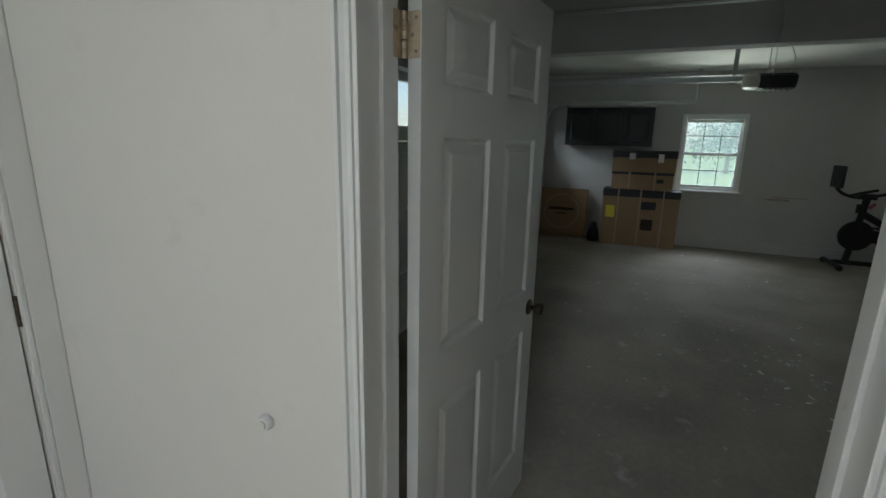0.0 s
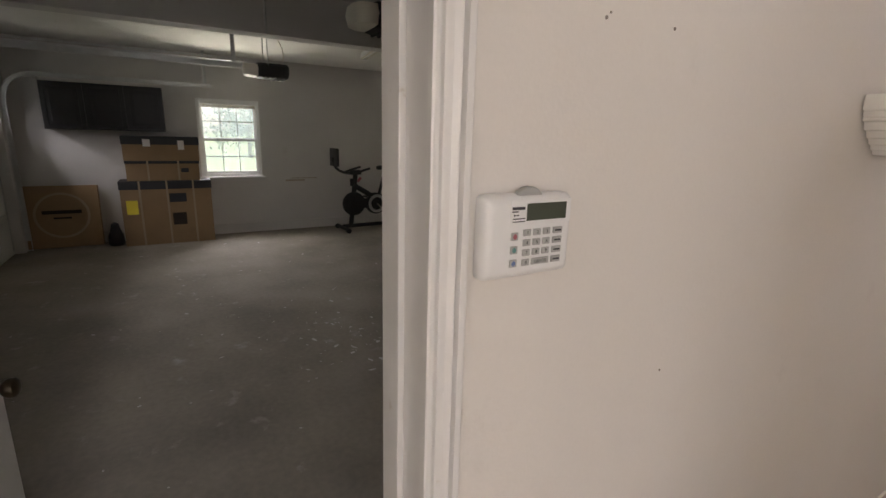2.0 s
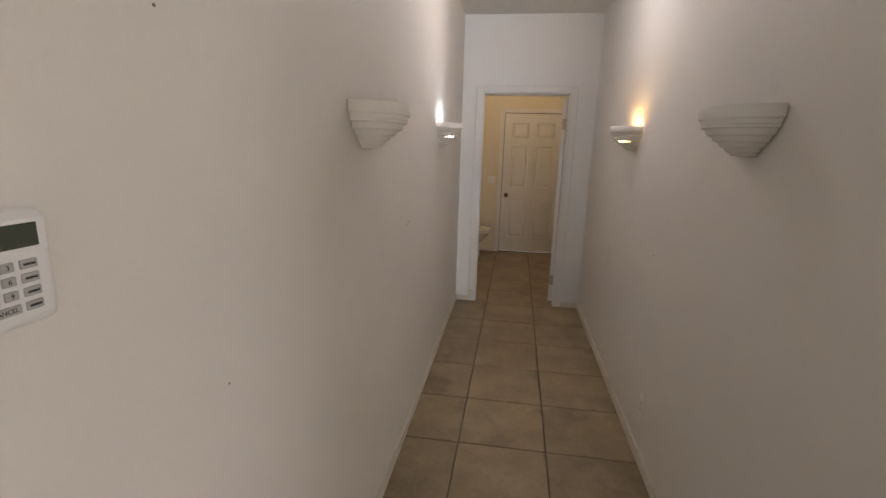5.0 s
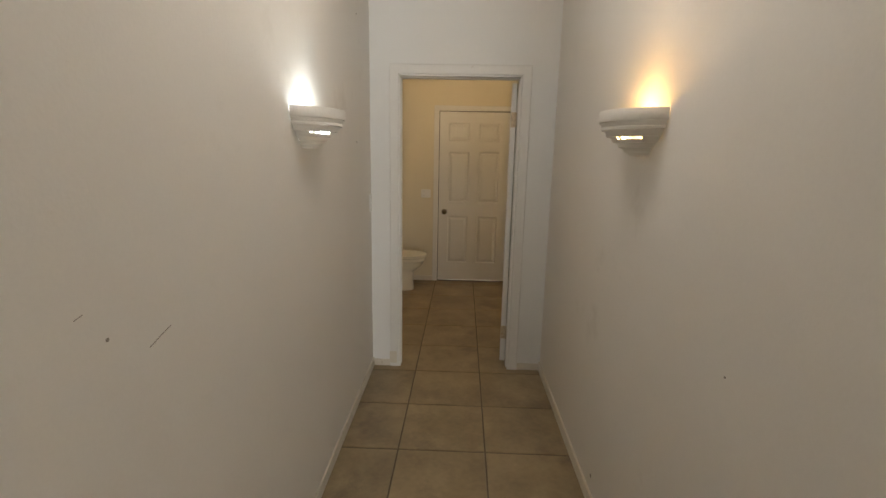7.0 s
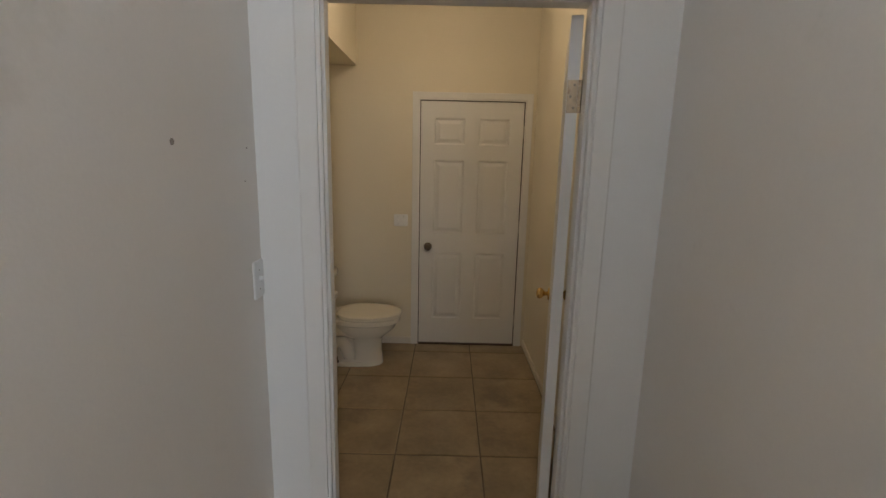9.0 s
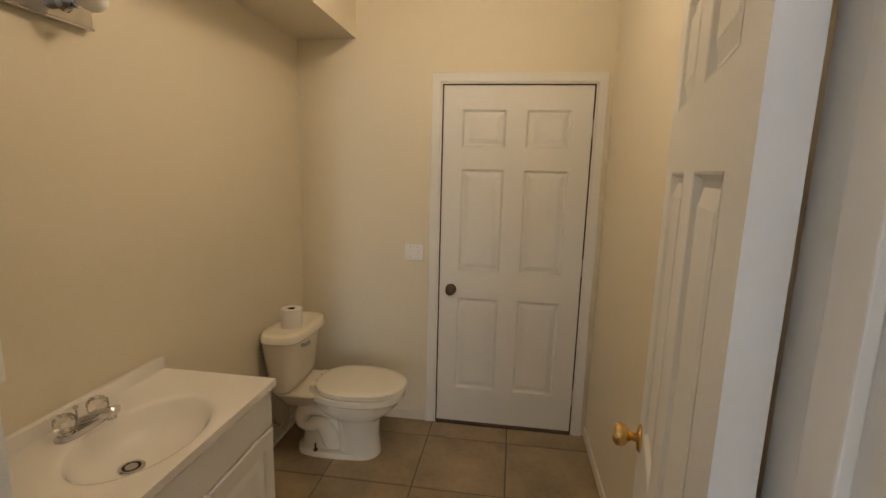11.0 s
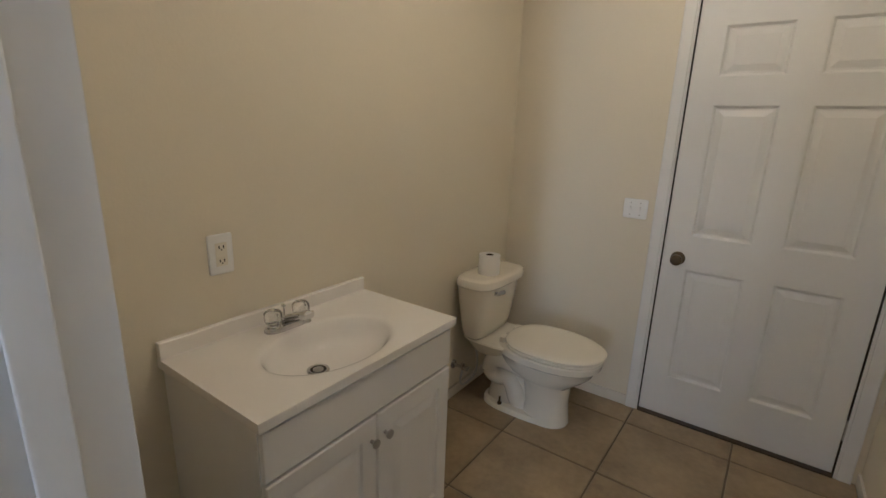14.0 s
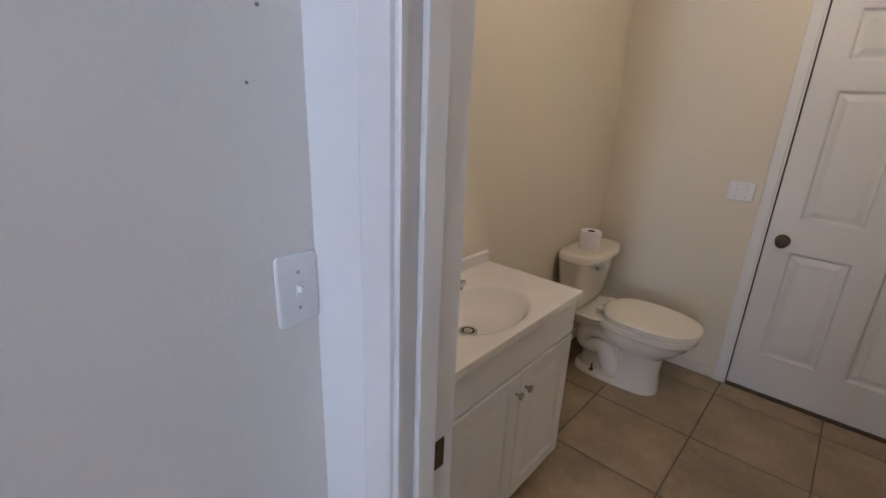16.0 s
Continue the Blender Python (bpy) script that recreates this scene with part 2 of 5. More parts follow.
def oval(cx, cy, z, ax, ay, n=32, power=2.0, front=None):
    """A rounded ring; front: another half-length towards +x."""
    out = []
    for i in range(n):
        a = 2 * math.pi * i / n
        c, s = math.cos(a), math.sin(a)
        k = ax if c < 0 or front is None else front
        out.append(Vector((cx + k * math.copysign(abs(c) ** (2 / power), c), cy + ay * math.copysign(abs(s) ** (2 / power), s), z)))
    return out


def wall(name, material, label, along, pos0, pos1, u0, u1, z0, z1, holes=()):
    """A wall from pos0 to pos1 thick, from u0 to u1 along 'x' or 'y', with openings (u0, u1, z0, z1) through it."""
    bm = bmesh.new()
    us = sorted({u0, u1, *[h[0] for h in holes], *[h[1] for h in holes]})
    for a, b in zip(us, us[1:]):
        spans, z = [], z0
        for h in sorted((h for h in holes if h[0] <= a and h[1] >= b), key=lambda h: h[2]):
            if h[2] > z:
                spans.append((z, h[2]))
            z = h[3]
        if z < z1:
            spans.append((z, z1))
        for s, e in spans:
            if along == "x":
                bx(bm, a, b, pos0, pos1, s, e)
            else:
                bx(bm, pos0, pos1, a, b, s, e)
    bmesh.ops.remove_doubles(bm, verts=bm.verts, dist=0.0005)
    return structure(name, bm, material, label, "wall")


# ---- large structure ----
H = 2.74
GF = -0.10
wall("wall_hall_garage", M_HALL, "off-white painted wall between the hall and the garage", "y", -0.045, 0.122, -6.55, 0.0, -0.1, H, [(-5.309, -4.372, -0.1, 2.065)])
wall("wall_hall_side", M_HALL, "off-white painted hall wall with scuffs", "y", 1.358, 1.47, -4.05, 0.0, -0.1, H)
wall("wall_hall_end", M_HALL, "white painted wall closing the hall", "x", -6.62, -6.468, 0.122, 1.358, -0.1, H, [(0.215, 1.04, -0.1, 2.05)])
wall("wall_bath_front", M_END, "white painted wall with the doorway to the bathroom", "x", 0.0, 0.117, -0.50, 1.525, -0.1, H, [(0.305, 1.135, -0.1, 2.068)])
wall("wall_bath_sink", M_BATH, "cream painted bathroom wall behind the sink", "y", -0.50, -0.373, 0.117, 2.5, -0.1, H)
wall("wall_bath_side", M_BATH, "cream painted bathroom side wall", "y", 1.405, 1.525, 0.117, 2.5, -0.1, H)
wall("wall_bath_back", M_BATH, "cream painted bathroom wall with a closed door", "x", 2.39, 2.505, -0.373, 1.405, -0.1, H, [(0.476, 1.330, 0.0, 2.052)])
structure("lining_bath_front", box(-0.373, 0.3045, 0.1175, 0.121, 0, H), M_BATH, "cream paint on the bathroom's front wall", "wall")
structure("lining_bath_front_b", box(1.1355, 1.405, 0.1175, 0.121, 0, H), M_BATH, "cream paint on the bathroom's front wall", "wall")
structure("lining_bath_front_c", box(0.3045, 1.1355, 0.1175, 0.121, 2.0685, H), M_BATH, "cream paint over the bathroom doorway", "wall")
structure("lining_garage", box(-0.049, -0.0455, -4.30, 0.0, GF, 2.70), M_GARAGE, "grey-white garage face of the hall wall", "wall")
structure("lining_garage_b", box(-0.049, -0.0455, -6.45, -5.36, GF, 2.69), M_GARAGE, "grey-white garage face of the hall wall", "wall")
structure("soffit", box(-0.373, -0.017, 0.121, 2.39, 2.287, H), M_BATH, "boxed cream soffit over the sink wall", "soffit")
structure("ceiling_hall", box(0.122, 1.47, -6.468, 0.0, H, H + 0.1), M_CEIL, "white textured hall ceiling", "ceiling")
structure("ceiling_bath", box(-0.373, 1.405, 0.117, 2.39, H + 0.002, H + 0.1), M_CEIL, "white bathroom ceiling", "ceiling")

WIN = [(-4.24, -3.32, 0.84, 2.05), (-0.845, 0.075, 0.84, 2.05)]
wall("wall_garage_far", M_GARAGE, "grey-white garage wall with stains and two windows", "y", -7.9, -7.75, -6.45, 1.2, -0.3, 3.15, WIN)
wall("wall_garage_doors", M_GARAGE, "garage wall with two overhead doors", "x", -6.65, -6.45, -7.9, 0.0, -0.3, 3.15, [(-7.35, -4.95, -0.3, 2.08), (-3.85, -0.75, -0.3, 2.08)])
wall("wall_garage_back", M_GARAGE, "plain grey-white garage wall", "x", 1.2, 1.35, -7.9, -0.48, -0.3, 3.15)
structure("ceiling_garage", box(-7.75, -4.62, -6.45, 1.2, 2.70, 3.15), M_CEIL, "white garage ceiling", "ceiling")
structure("ceiling_garage_near", box(-4.40, 0.0, -6.45, 1.2, 3.05, 3.15), M_CEIL, "white higher garage ceiling by the hall", "ceiling")
structure("lining_garage_top", box(-0.049, 0.0, -6.45, 0.0, 2.745, 3.05), M_GARAGE, "grey-white upper garage wall over the hall", "wall")
structure("lining_garage_bath", box(-0.499, -0.40, 0.0, 1.2, 2.845, 3.05), M_GARAGE, "grey-white upper garage wall over the bathroom", "wall")
structure("lining_garage_end", box(-0.40, -0.049, 0.0, 0.1, 2.845, 3.05), M_GARAGE, "grey-white upper garage wall over the bathroom", "wall")
structure("beam_garage", box(-4.62, -4.40, -6.45, 1.2, 2.485, 3.15, bev=0.004), M_GARAGE, "boxed beam across the garage ceiling", "beam")
structure("floor_garage", box(-7.9, -0.045, -6.65, 1.35, GF - 0.2, GF), M_CONC, "stained bare concrete garage floor", "floor")
structure("curb_garage", bx(box(-7.75, -7.715, -6.45, 1.2, GF, GF + 0.155, bev=0.004), -7.75, -7.70, -6.45, 1.2, GF, GF + 0.02), M_GARAGE, "low painted curb along the garage wall", "baseboard")
# assumed open room behind the walker, added unseen to let daylight into the hall
wall("wall_side_far", M_HALL, "added plain white wall of the unseen room with a window opening", "y", 4.6, 4.75, -11.8, -3.5, -0.1, H, [(-6.4, -4.6, 0.7, 2.2)])
wall("wall_side_a", M_HALL, "added plain white wall of the unseen room with a wide opening", "x", -11.95, -11.8, 1.35, 4.75, -0.1, H, [(1.6, 3.8, 0.1, 2.3)])
wall("wall_side_b", M_HALL, "added plain white wall of the unseen room", "x", -3.6, -3.5, 1.4705, 4.6, -0.1, H)
wall("wall_side_c", M_HALL, "added plain white wall of the unseen room", "y", 1.3585, 1.47, -11.8, -6.46, -0.1, H)
structure("ceiling_side", box(1.471, 4.6, -11.8, -3.6, H, H + 0.1), M_CEIL, "added white ceiling of the unseen room", "ceiling")
structure("floor_side", box(1.4705, 4.6, -11.8, -3.6, -0.1, -0.0041), M_GROUT, "grout bed of the tiles in the added unseen room", "floor")


def casing(name, m, w0, w1, h, width, label, depth=0.021, plain=False):
    """A moulded casing on a wall: local x along the wall, y out of it, z up; the opening goes from w0 to w1."""
    g = thing(name, m, label, "door trim")
    g["kind"] = "structure"
    prof = [(0.0, 0.0), (0.0, 0.52), (0.05, 0.60), (0.15, 0.60), (0.18, 0.36), (0.23, 0.40), (0.25, 0.74), (0.31, 0.78), (0.34, 0.55), (0.50, 0.60), (0.64, 0.80), (0.67, 0.82), (0.70, 0.52), (0.75, 0.54), (0.78, 1.0), (0.95, 1.0), (1.0, 0.88), (1.0, 0.0)]
    if plain:
        prof = [(0.0, 0.0), (0.0, 0.45), (0.04, 0.52), (0.12, 0.52), (0.14, 0.30), (0.18, 0.30), (0.20, 0.62), (0.92, 0.72), (1.0, 0.60), (1.0, 0.0)]
    prof = [(u * width, d * depth) for u, d in prof]
    for sgn, w in ((-1, w0), (1, w1)):
        part("side_casing", rings(bmesh.new(), [[Vector((w + sgn * u, d, 0)) for u, d in prof], [Vector((w + sgn * u, d, h + u)) for u, d in prof]]), M_TRIM, g)
    part("head_casing", rings(bmesh.new(), [[Vector((w0 - u, d, h + u)) for u, d in prof], [Vector((w1 + u, d, h + u)) for u, d in prof]]), M_TRIM, g)
    return g


def jamb(name, along, p0, p1, w0, w1, h, thick, stop, label):
    """Lining boards of an opening, with a stop strip from stop[0] to stop[1] across the wall."""
    g = thing(name, pose(0, 0, 0), label, "door frame")
    g["kind"] = "structure"
    low = 0 if along == "x" else -0.1
    boards = [("jamb_board", w0, w0 + thick, p0, p1, low, h), ("jamb_board", w1 - thick, w1, p0, p1, low, h), ("head_board", w0 + thick, w1 - thick, p0, p1, h - thick, h),
              ("stop_strip", w0 + thick, w0 + thick + 0.011, stop[0], stop[1], low, h - thick), ("stop_strip", w1 - thick - 0.011, w1 - thick, stop[0], stop[1], low, h - thick),
              ("stop_strip", w0 + thick + 0.011, w1 - thick - 0.011, stop[0], stop[1], h - thick - 0.011, h - thick)]
    for nm, u0, u1, q0, q1, z0, z1 in boards:
        part(nm, box(*((u0, u1, q0, q1) if along == "x" else (q0, q1, u0, u1)), z0, z1, bev=0.002), M_TRIM, g)
    return g


jamb("jamb_garage", "y", -0.052, 0.124, -5.308, -4.373, 2.064, 0.011, (0.0, 0.035), "white painted door frame to the garage")
jamb("jamb_bath", "x", -0.002, 0.127, 0.306, 1.134, 2.067, 0.014, (0.03, 0.07), "white painted door frame to the bathroom")
casing("trim_garage_hall", pose(0.1225, 0, 0, 0, 0, -90), 4.398, 5.286, 2.05, 0.055, "worn white moulded casing round the garage doorway")
casing("trim_bath_hall", pose(0, -0.0005, 0, 0, 0, 180), -1.114, -0.328, 2.052, 0.074, "white moulded casing round the bathroom doorway, chipped near the floor", plain=True)
casing("trim_back_door", pose(0, 2.3895, 0, 0, 0, 180), -1.318, -0.486, 2.042, 0.06, "cream-white casing round the closed back door", plain=True)
casing("trim_end_door", pose(0, -6.4675, 0, 0, 0, 0), 0.213, 1.03, 2.05, 0.09, "white casing round the door at the hall's end", plain=True)


def skirt(name, x0, x1, y0, y1, out, label, h=0.075):
    """Skirting with a thin bead on top. out: which way it faces."""
    bm = box(x0, x1, y0, y1, 0, h, bev=0.003)
    return structure(name, bm, M_WORN, label, "baseboard")


skirt("baseboard_hall_left", 0.1222, 0.133, -4.34, -0.001, "x", "scuffed low white skirting board", 0.06)
skirt("baseboard_hall_right", 1.347, 1.3578, -4.05, -0.001, "x", "scuffed low white skirting board, coming away", 0.065)
skirt("baseboard_hall_left_b", 0.1222, 0.133, -6.46, -5.345, "x", "low white skirting board", 0.06)
skirt("baseboard_hall_end_l", 0.134, 0.249, -0.011, -0.0005, "y", "chipped stub of white skirting board", 0.05)
skirt("baseboard_hall_end_r", 1.187, 1.346, -0.011, -0.0005, "y", "short white skirting board", 0.05)
skirt("baseboard_bath_back", -0.373, 0.424, 2.379, 2.3898, "y", "low cream skirting board", 0.06)
skirt("baseboard_bath_side", 1.394, 1.4048, 0.13, 2.389, "x", "low cream skirting board", 0.06)
skirt("baseboard_bath_sink", -0.3728, -0.363, 1.19, 2.378, "x", "low cream skirting board", 0.06)
structure("threshold_back_door", box(0.49, 1.315, 2.372, 2.405, 0, 0.010, bev=0.004), M_SILL, "dark worn door threshold", "threshold")
structure("threshold_garage", box(-0.05, 0.127, -5.296, -4.385, -0.1, 0.006, bev=0.003), M_WORN, "worn sill of the garage doorway", "threshold")


# ---- doors ----
def six_panel_door(name, m, w, h, t, label, knob=None, knob_x=0.0, knob_z=0.92, knob_sides=(1, -1), hinge_x=None, hinge_z=(0.25, 1.02, 1.78), hinge_y=None, hinge_mat=None, jamb_leaf=False):
    """Local x along the leaf from its hinged edge, y through it from 0 to t, z up."""
    g = thing(name, m, label, "door")
    g["kind"] = "structure"
    st, mid = 0.108, 0.11
    pw = (w - 2 * st - mid) / 2
    zs = ((0.22, 0.80), (0.965, 1.565), (1.685, 1.895))
    xs = ((st, st + pw), (st + pw + mid, w - st))
    bm = bmesh.new()
    cuts_x = [0, xs[0][0], xs[0][1], xs[1][0], xs[1][1], w]
    cuts_z = [0, *[v for p in zs for v in p], h]
    for i, (a, b) in enumerate(zip(cuts_x, cuts_x[1:])):
        for j, (c, d) in enumerate(zip(cuts_z, cuts_z[1:])):
            if not (i % 2 and j % 2):
                bx(bm, a, b, 0, t, c, d)
    bmesh.ops.remove_doubles(bm, verts=bm.verts, dist=0.0002)
    part("leaf", bm, M_DOOR, g)
    for x0, x1 in xs:
        for z0, z1 in zs:
            bm = bmesh.new()
            for sgn, y in ((1, t), (-1, 0.0)):
                loops = []
                for inset, deep in ((0.0, -0.0005), (0.004, 0.001), (0.012, 0.012), (0.021, 0.0125), (0.043, 0.0045), (0.046, 0.003)):
                    yy = y - sgn * deep
                    loops.append([Vector(p) for p in ((x0 + inset, yy, z0 + inset), (x1 - inset, yy, z0 + inset), (x1 - inset, yy, z1 - inset), (x0 + inset, yy, z1 - inset))])
                rows = [[bm.verts.new(p) for p in lp] for lp in loops]
                for a, b in zip(rows, rows[1:]):
                    for k in range(4):
                        bm.faces.new((a[k], a[(k + 1) % 4], b[(k + 1) % 4], b[k]))
                bm.faces.new(rows[-1])
            part("panel", bm, M_DOOR, g)
    if knob:
        for s in knob_sides:
            turn = pose(knob_x, t if s > 0 else 0, knob_z, -90 if s > 0 else 90)
            k = part("knob", lathe(bmesh.new(), turn, [(0.010, 0.004), (0.011, 0.022), (0.016, 0.028), (0.025, 0.036), (0.0275, 0.046), (0.026, 0.056), (0.018, 0.063), (0.006, 0.065)]), knob, g, "round metal door knob", True)
            part("rose", lathe(bmesh.new(), turn, [(0.033, 0), (0.033, 0.003), (0.028, 0.008), (0.014, 0.010)]), knob, k, "", True)
    if hinge_x is not None:
        for z in hinge_z:
            bm = bmesh.new()
            for q in range(5):
                rod(bm, (hinge_x, hinge_y, z - 0.05 + q * 0.02), (hinge_x, hinge_y, z - 0.0315 + q * 0.02), 0.0065, n=12)
            hg = part("hinge", bm, hinge_mat, g, "", True)
            bm = box(-0.0025, 0.0005, 0.003, t - 0.002, z - 0.05, z + 0.05, bev=0.0008)
            part("hinge_plate", bm, hinge_mat, hg)
            if jamb_leaf:
                part("hinge_plate", box(-0.048, -0.014, 0.0455, 0.0480, z - 0.05, z + 0.05, bev=0.0008), hinge_mat, hg)
            for zz in (-0.035, 0.0, 0.035):
                part("screw", rod(bmesh.new(), (-0.0024, t * (0.35 if zz else 0.65), z + zz), (-0.0036, t * (0.35 if zz else 0.65), z + zz), 0.0042, n=8), M_SCUFF, hg)
    return g


# open door to the garage: its hall face is the y = 0 side
six_panel_door("door_garage_entry", pose(-0.066, -5.246, 0.012, 0, 0, 172.3), 0.885, 2.03, 0.036, "white six-panel door standing open into the garage",
               M_AGED, 0.825, 0.885, (1, -1), -0.010, hinge_z=(0.25, 1.785), hinge_y=0.040, hinge_mat=M_HINGE, jamb_leaf=True)
six_panel_door("door_bath", pose(1.108, 0.112, 0.012, 0, 0, 77.3), 0.755, 2.02, 0.036, "white six-panel bathroom door standing open against the wall",
               M_BRASS, 0.695, 0.93, (1, -1), -0.004, hinge_z=(0.23, 1.78), hinge_y=-0.004, hinge_mat=M_HINGE)
six_panel_door("door_back", pose(1.3115, 2.437, 0.013, 0, 0, 180), 0.8195, 2.0235, 0.040, "closed white six-panel back door with a dark gap round it",
               M_AGED, 0.750, 0.850, (1,), -0.008, hinge_z=(0.22, 1.02, 1.80), hinge_y=0.047, hinge_mat=M_NICKEL)
six_panel_door("door_end", pose(0.223, -6.518, 0.01, 0, 0, 0), 0.81, 2.03, 0.038, "closed white six-panel door at the hall's end",
               M_AGED, 0.75, 0.92, (1,), -0.006, hinge_y=0.044, hinge_mat=M_AGED)
jm = bmesh.new()
for a, b in ((0.477, 0.489), (1.315, 1.329)):
    bx(jm, a, b, 2.391, 2.504, 0, 2.050)
bx(jm, 0.489, 1.315, 2.391, 2.504, 2.040, 2.050)
for a, b in ((0.489, 0.506), (1.298, 1.315)):
    bx(jm, a, b, 2.440, 2.504, 0, 2.04)
bx(jm, 0.506, 1.298, 2.440, 2.504, 2.02, 2.04)
# coloured dark so the gaps round the doors read as shade
structure("jamb_back_door", jm, M_SHADE, "frame painted dark for the shade behind the closed back door", "door frame")
structure("jamb_end_door", box(0.2155, 1.0395, -6.615, -6.53, 0, 2.049), M_SHADE, "block painted dark for the shade behind the closed end door", "door frame")


# ---- hall things ----
def sconce(m, lit, label):
    """Local x along the wall, y out of it, z up, 0 at the top rim."""
    g = thing("wall_sconce", m, label, "wall light", "plaster sconces in the hall")
    hw, dp, n = 0.178, 0.150, 26
    prof = [(0.93, -0.003), (0.95, 0.0), (0.985, -0.001), (1.0, -0.005), (1.0, -0.033), (0.985, -0.038), (0.945, -0.039), (0.94, -0.047), (0.915, -0.053), (0.93, -0.056), (0.925, -0.063),
            (0.85, -0.065), (0.80, -0.084), (0.72, -0.086), (0.69, -0.094), (0.65, -0.103), (0.575, -0.105), (0.52, -0.119), (0.45, -0.121), (0.41, -0.133), (0.35, -0.135), (0.31, -0.145), (0.09, -0.147)]

    def ring(r, z):
        return [Vector((hw * r * math.cos(math.pi * i / n), 0.004 + dp * r * max(0.0, math.sin(math.pi * i / n)) ** 1.05, z)) for i in range(n + 1)]
    gap = [*range(4, 11), *range(15, 22)]
    bm = bmesh.new()
    inner = [(max(r - 0.09, 0.05), z + (0.010 if z < -0.02 else 0.0)) for r, z in prof]
    rows = [[bm.verts.new(p) for p in ring(r, z)] for r, z in prof]
    back = [[bm.verts.new(p) for p in ring(r, z)] for r, z in inner]
    for shell, slots in ((rows, (13,)), (back, (12, 13, 14))):
        for k, (a, b) in enumerate(zip(shell, shell[1:])):
            for i in range(n):
                if not (lit and k in slots and i in gap):
                    bm.faces.new((a[i], a[i + 1], b[i + 1], b[i]))
    for i in range(n):
        bm.faces.new((rows[0][i], rows[0][i + 1], back[0][i + 1], back[0][i]))
        bm.faces.new((rows[-1][i], rows[-1][i + 1], back[-1][i + 1], back[-1][i]))
    for a in (0, n):
        for k in range(len(rows) - 1):
            bm.faces.new((rows[k][a], rows[k + 1][a], back[k + 1][a], back[k][a]))
    part("shell", bm, M_PLASTER, g, "stepped half-bowl of white plaster", True)
    part("back_plate", box(-0.13, 0.13, 0.0, 0.006, -0.040, -0.022, bev=0.001), M_PLASTER, g)
    part("bulb", lathe(bmesh.new(), pose(0, 0.078, -0.105), [(0.008, 0), (0.012, 0.012), (0.019, 0.022), (0.017, 0.032), (0.006, 0.037)], 16), lit or M_BULB, g, "small round bulb", True)
    return g


sconce(pose(0.1225, -3.010, 1.700, 0, 0, -90), None, "unlit stepped white plaster wall sconce in the hall")
sconce(pose(0.1225, -1.357, 1.714, 0, 0, -90), M_LCOOL, "stepped white plaster wall sconce with a cool white light")
sconce(pose(1.3575, -2.974, 1.708, 0, 0, 90), None, "unlit cracked white plaster wall sconce in the hall")
sconce(pose(1.3575, -1.551, 1.708, 0, 0, 90), M_LWARM, "stepped white plaster wall sconce with a warm yellow light")


def letters(name, text, size, m, material, parent, label=""):
    c = bpy.data.curves.new(name, "FONT")
    c.body, c.size, c.align_x, c.align_y, c.extrude = text, size, "CENTER", "CENTER", 0.0002
    tmp = new("tmp_text", c)
    me = bpy.data.meshes.new_from_object(tmp.evaluated_get(bpy.context.evaluated_depsgraph_get()))
    bpy.data.objects.remove(tmp)
    me.transform(m)
    me.materials.clear()
    me.materials.append(material)
    ob = new(name, me)
    ob.parent = parent
    return tagged(ob, label)


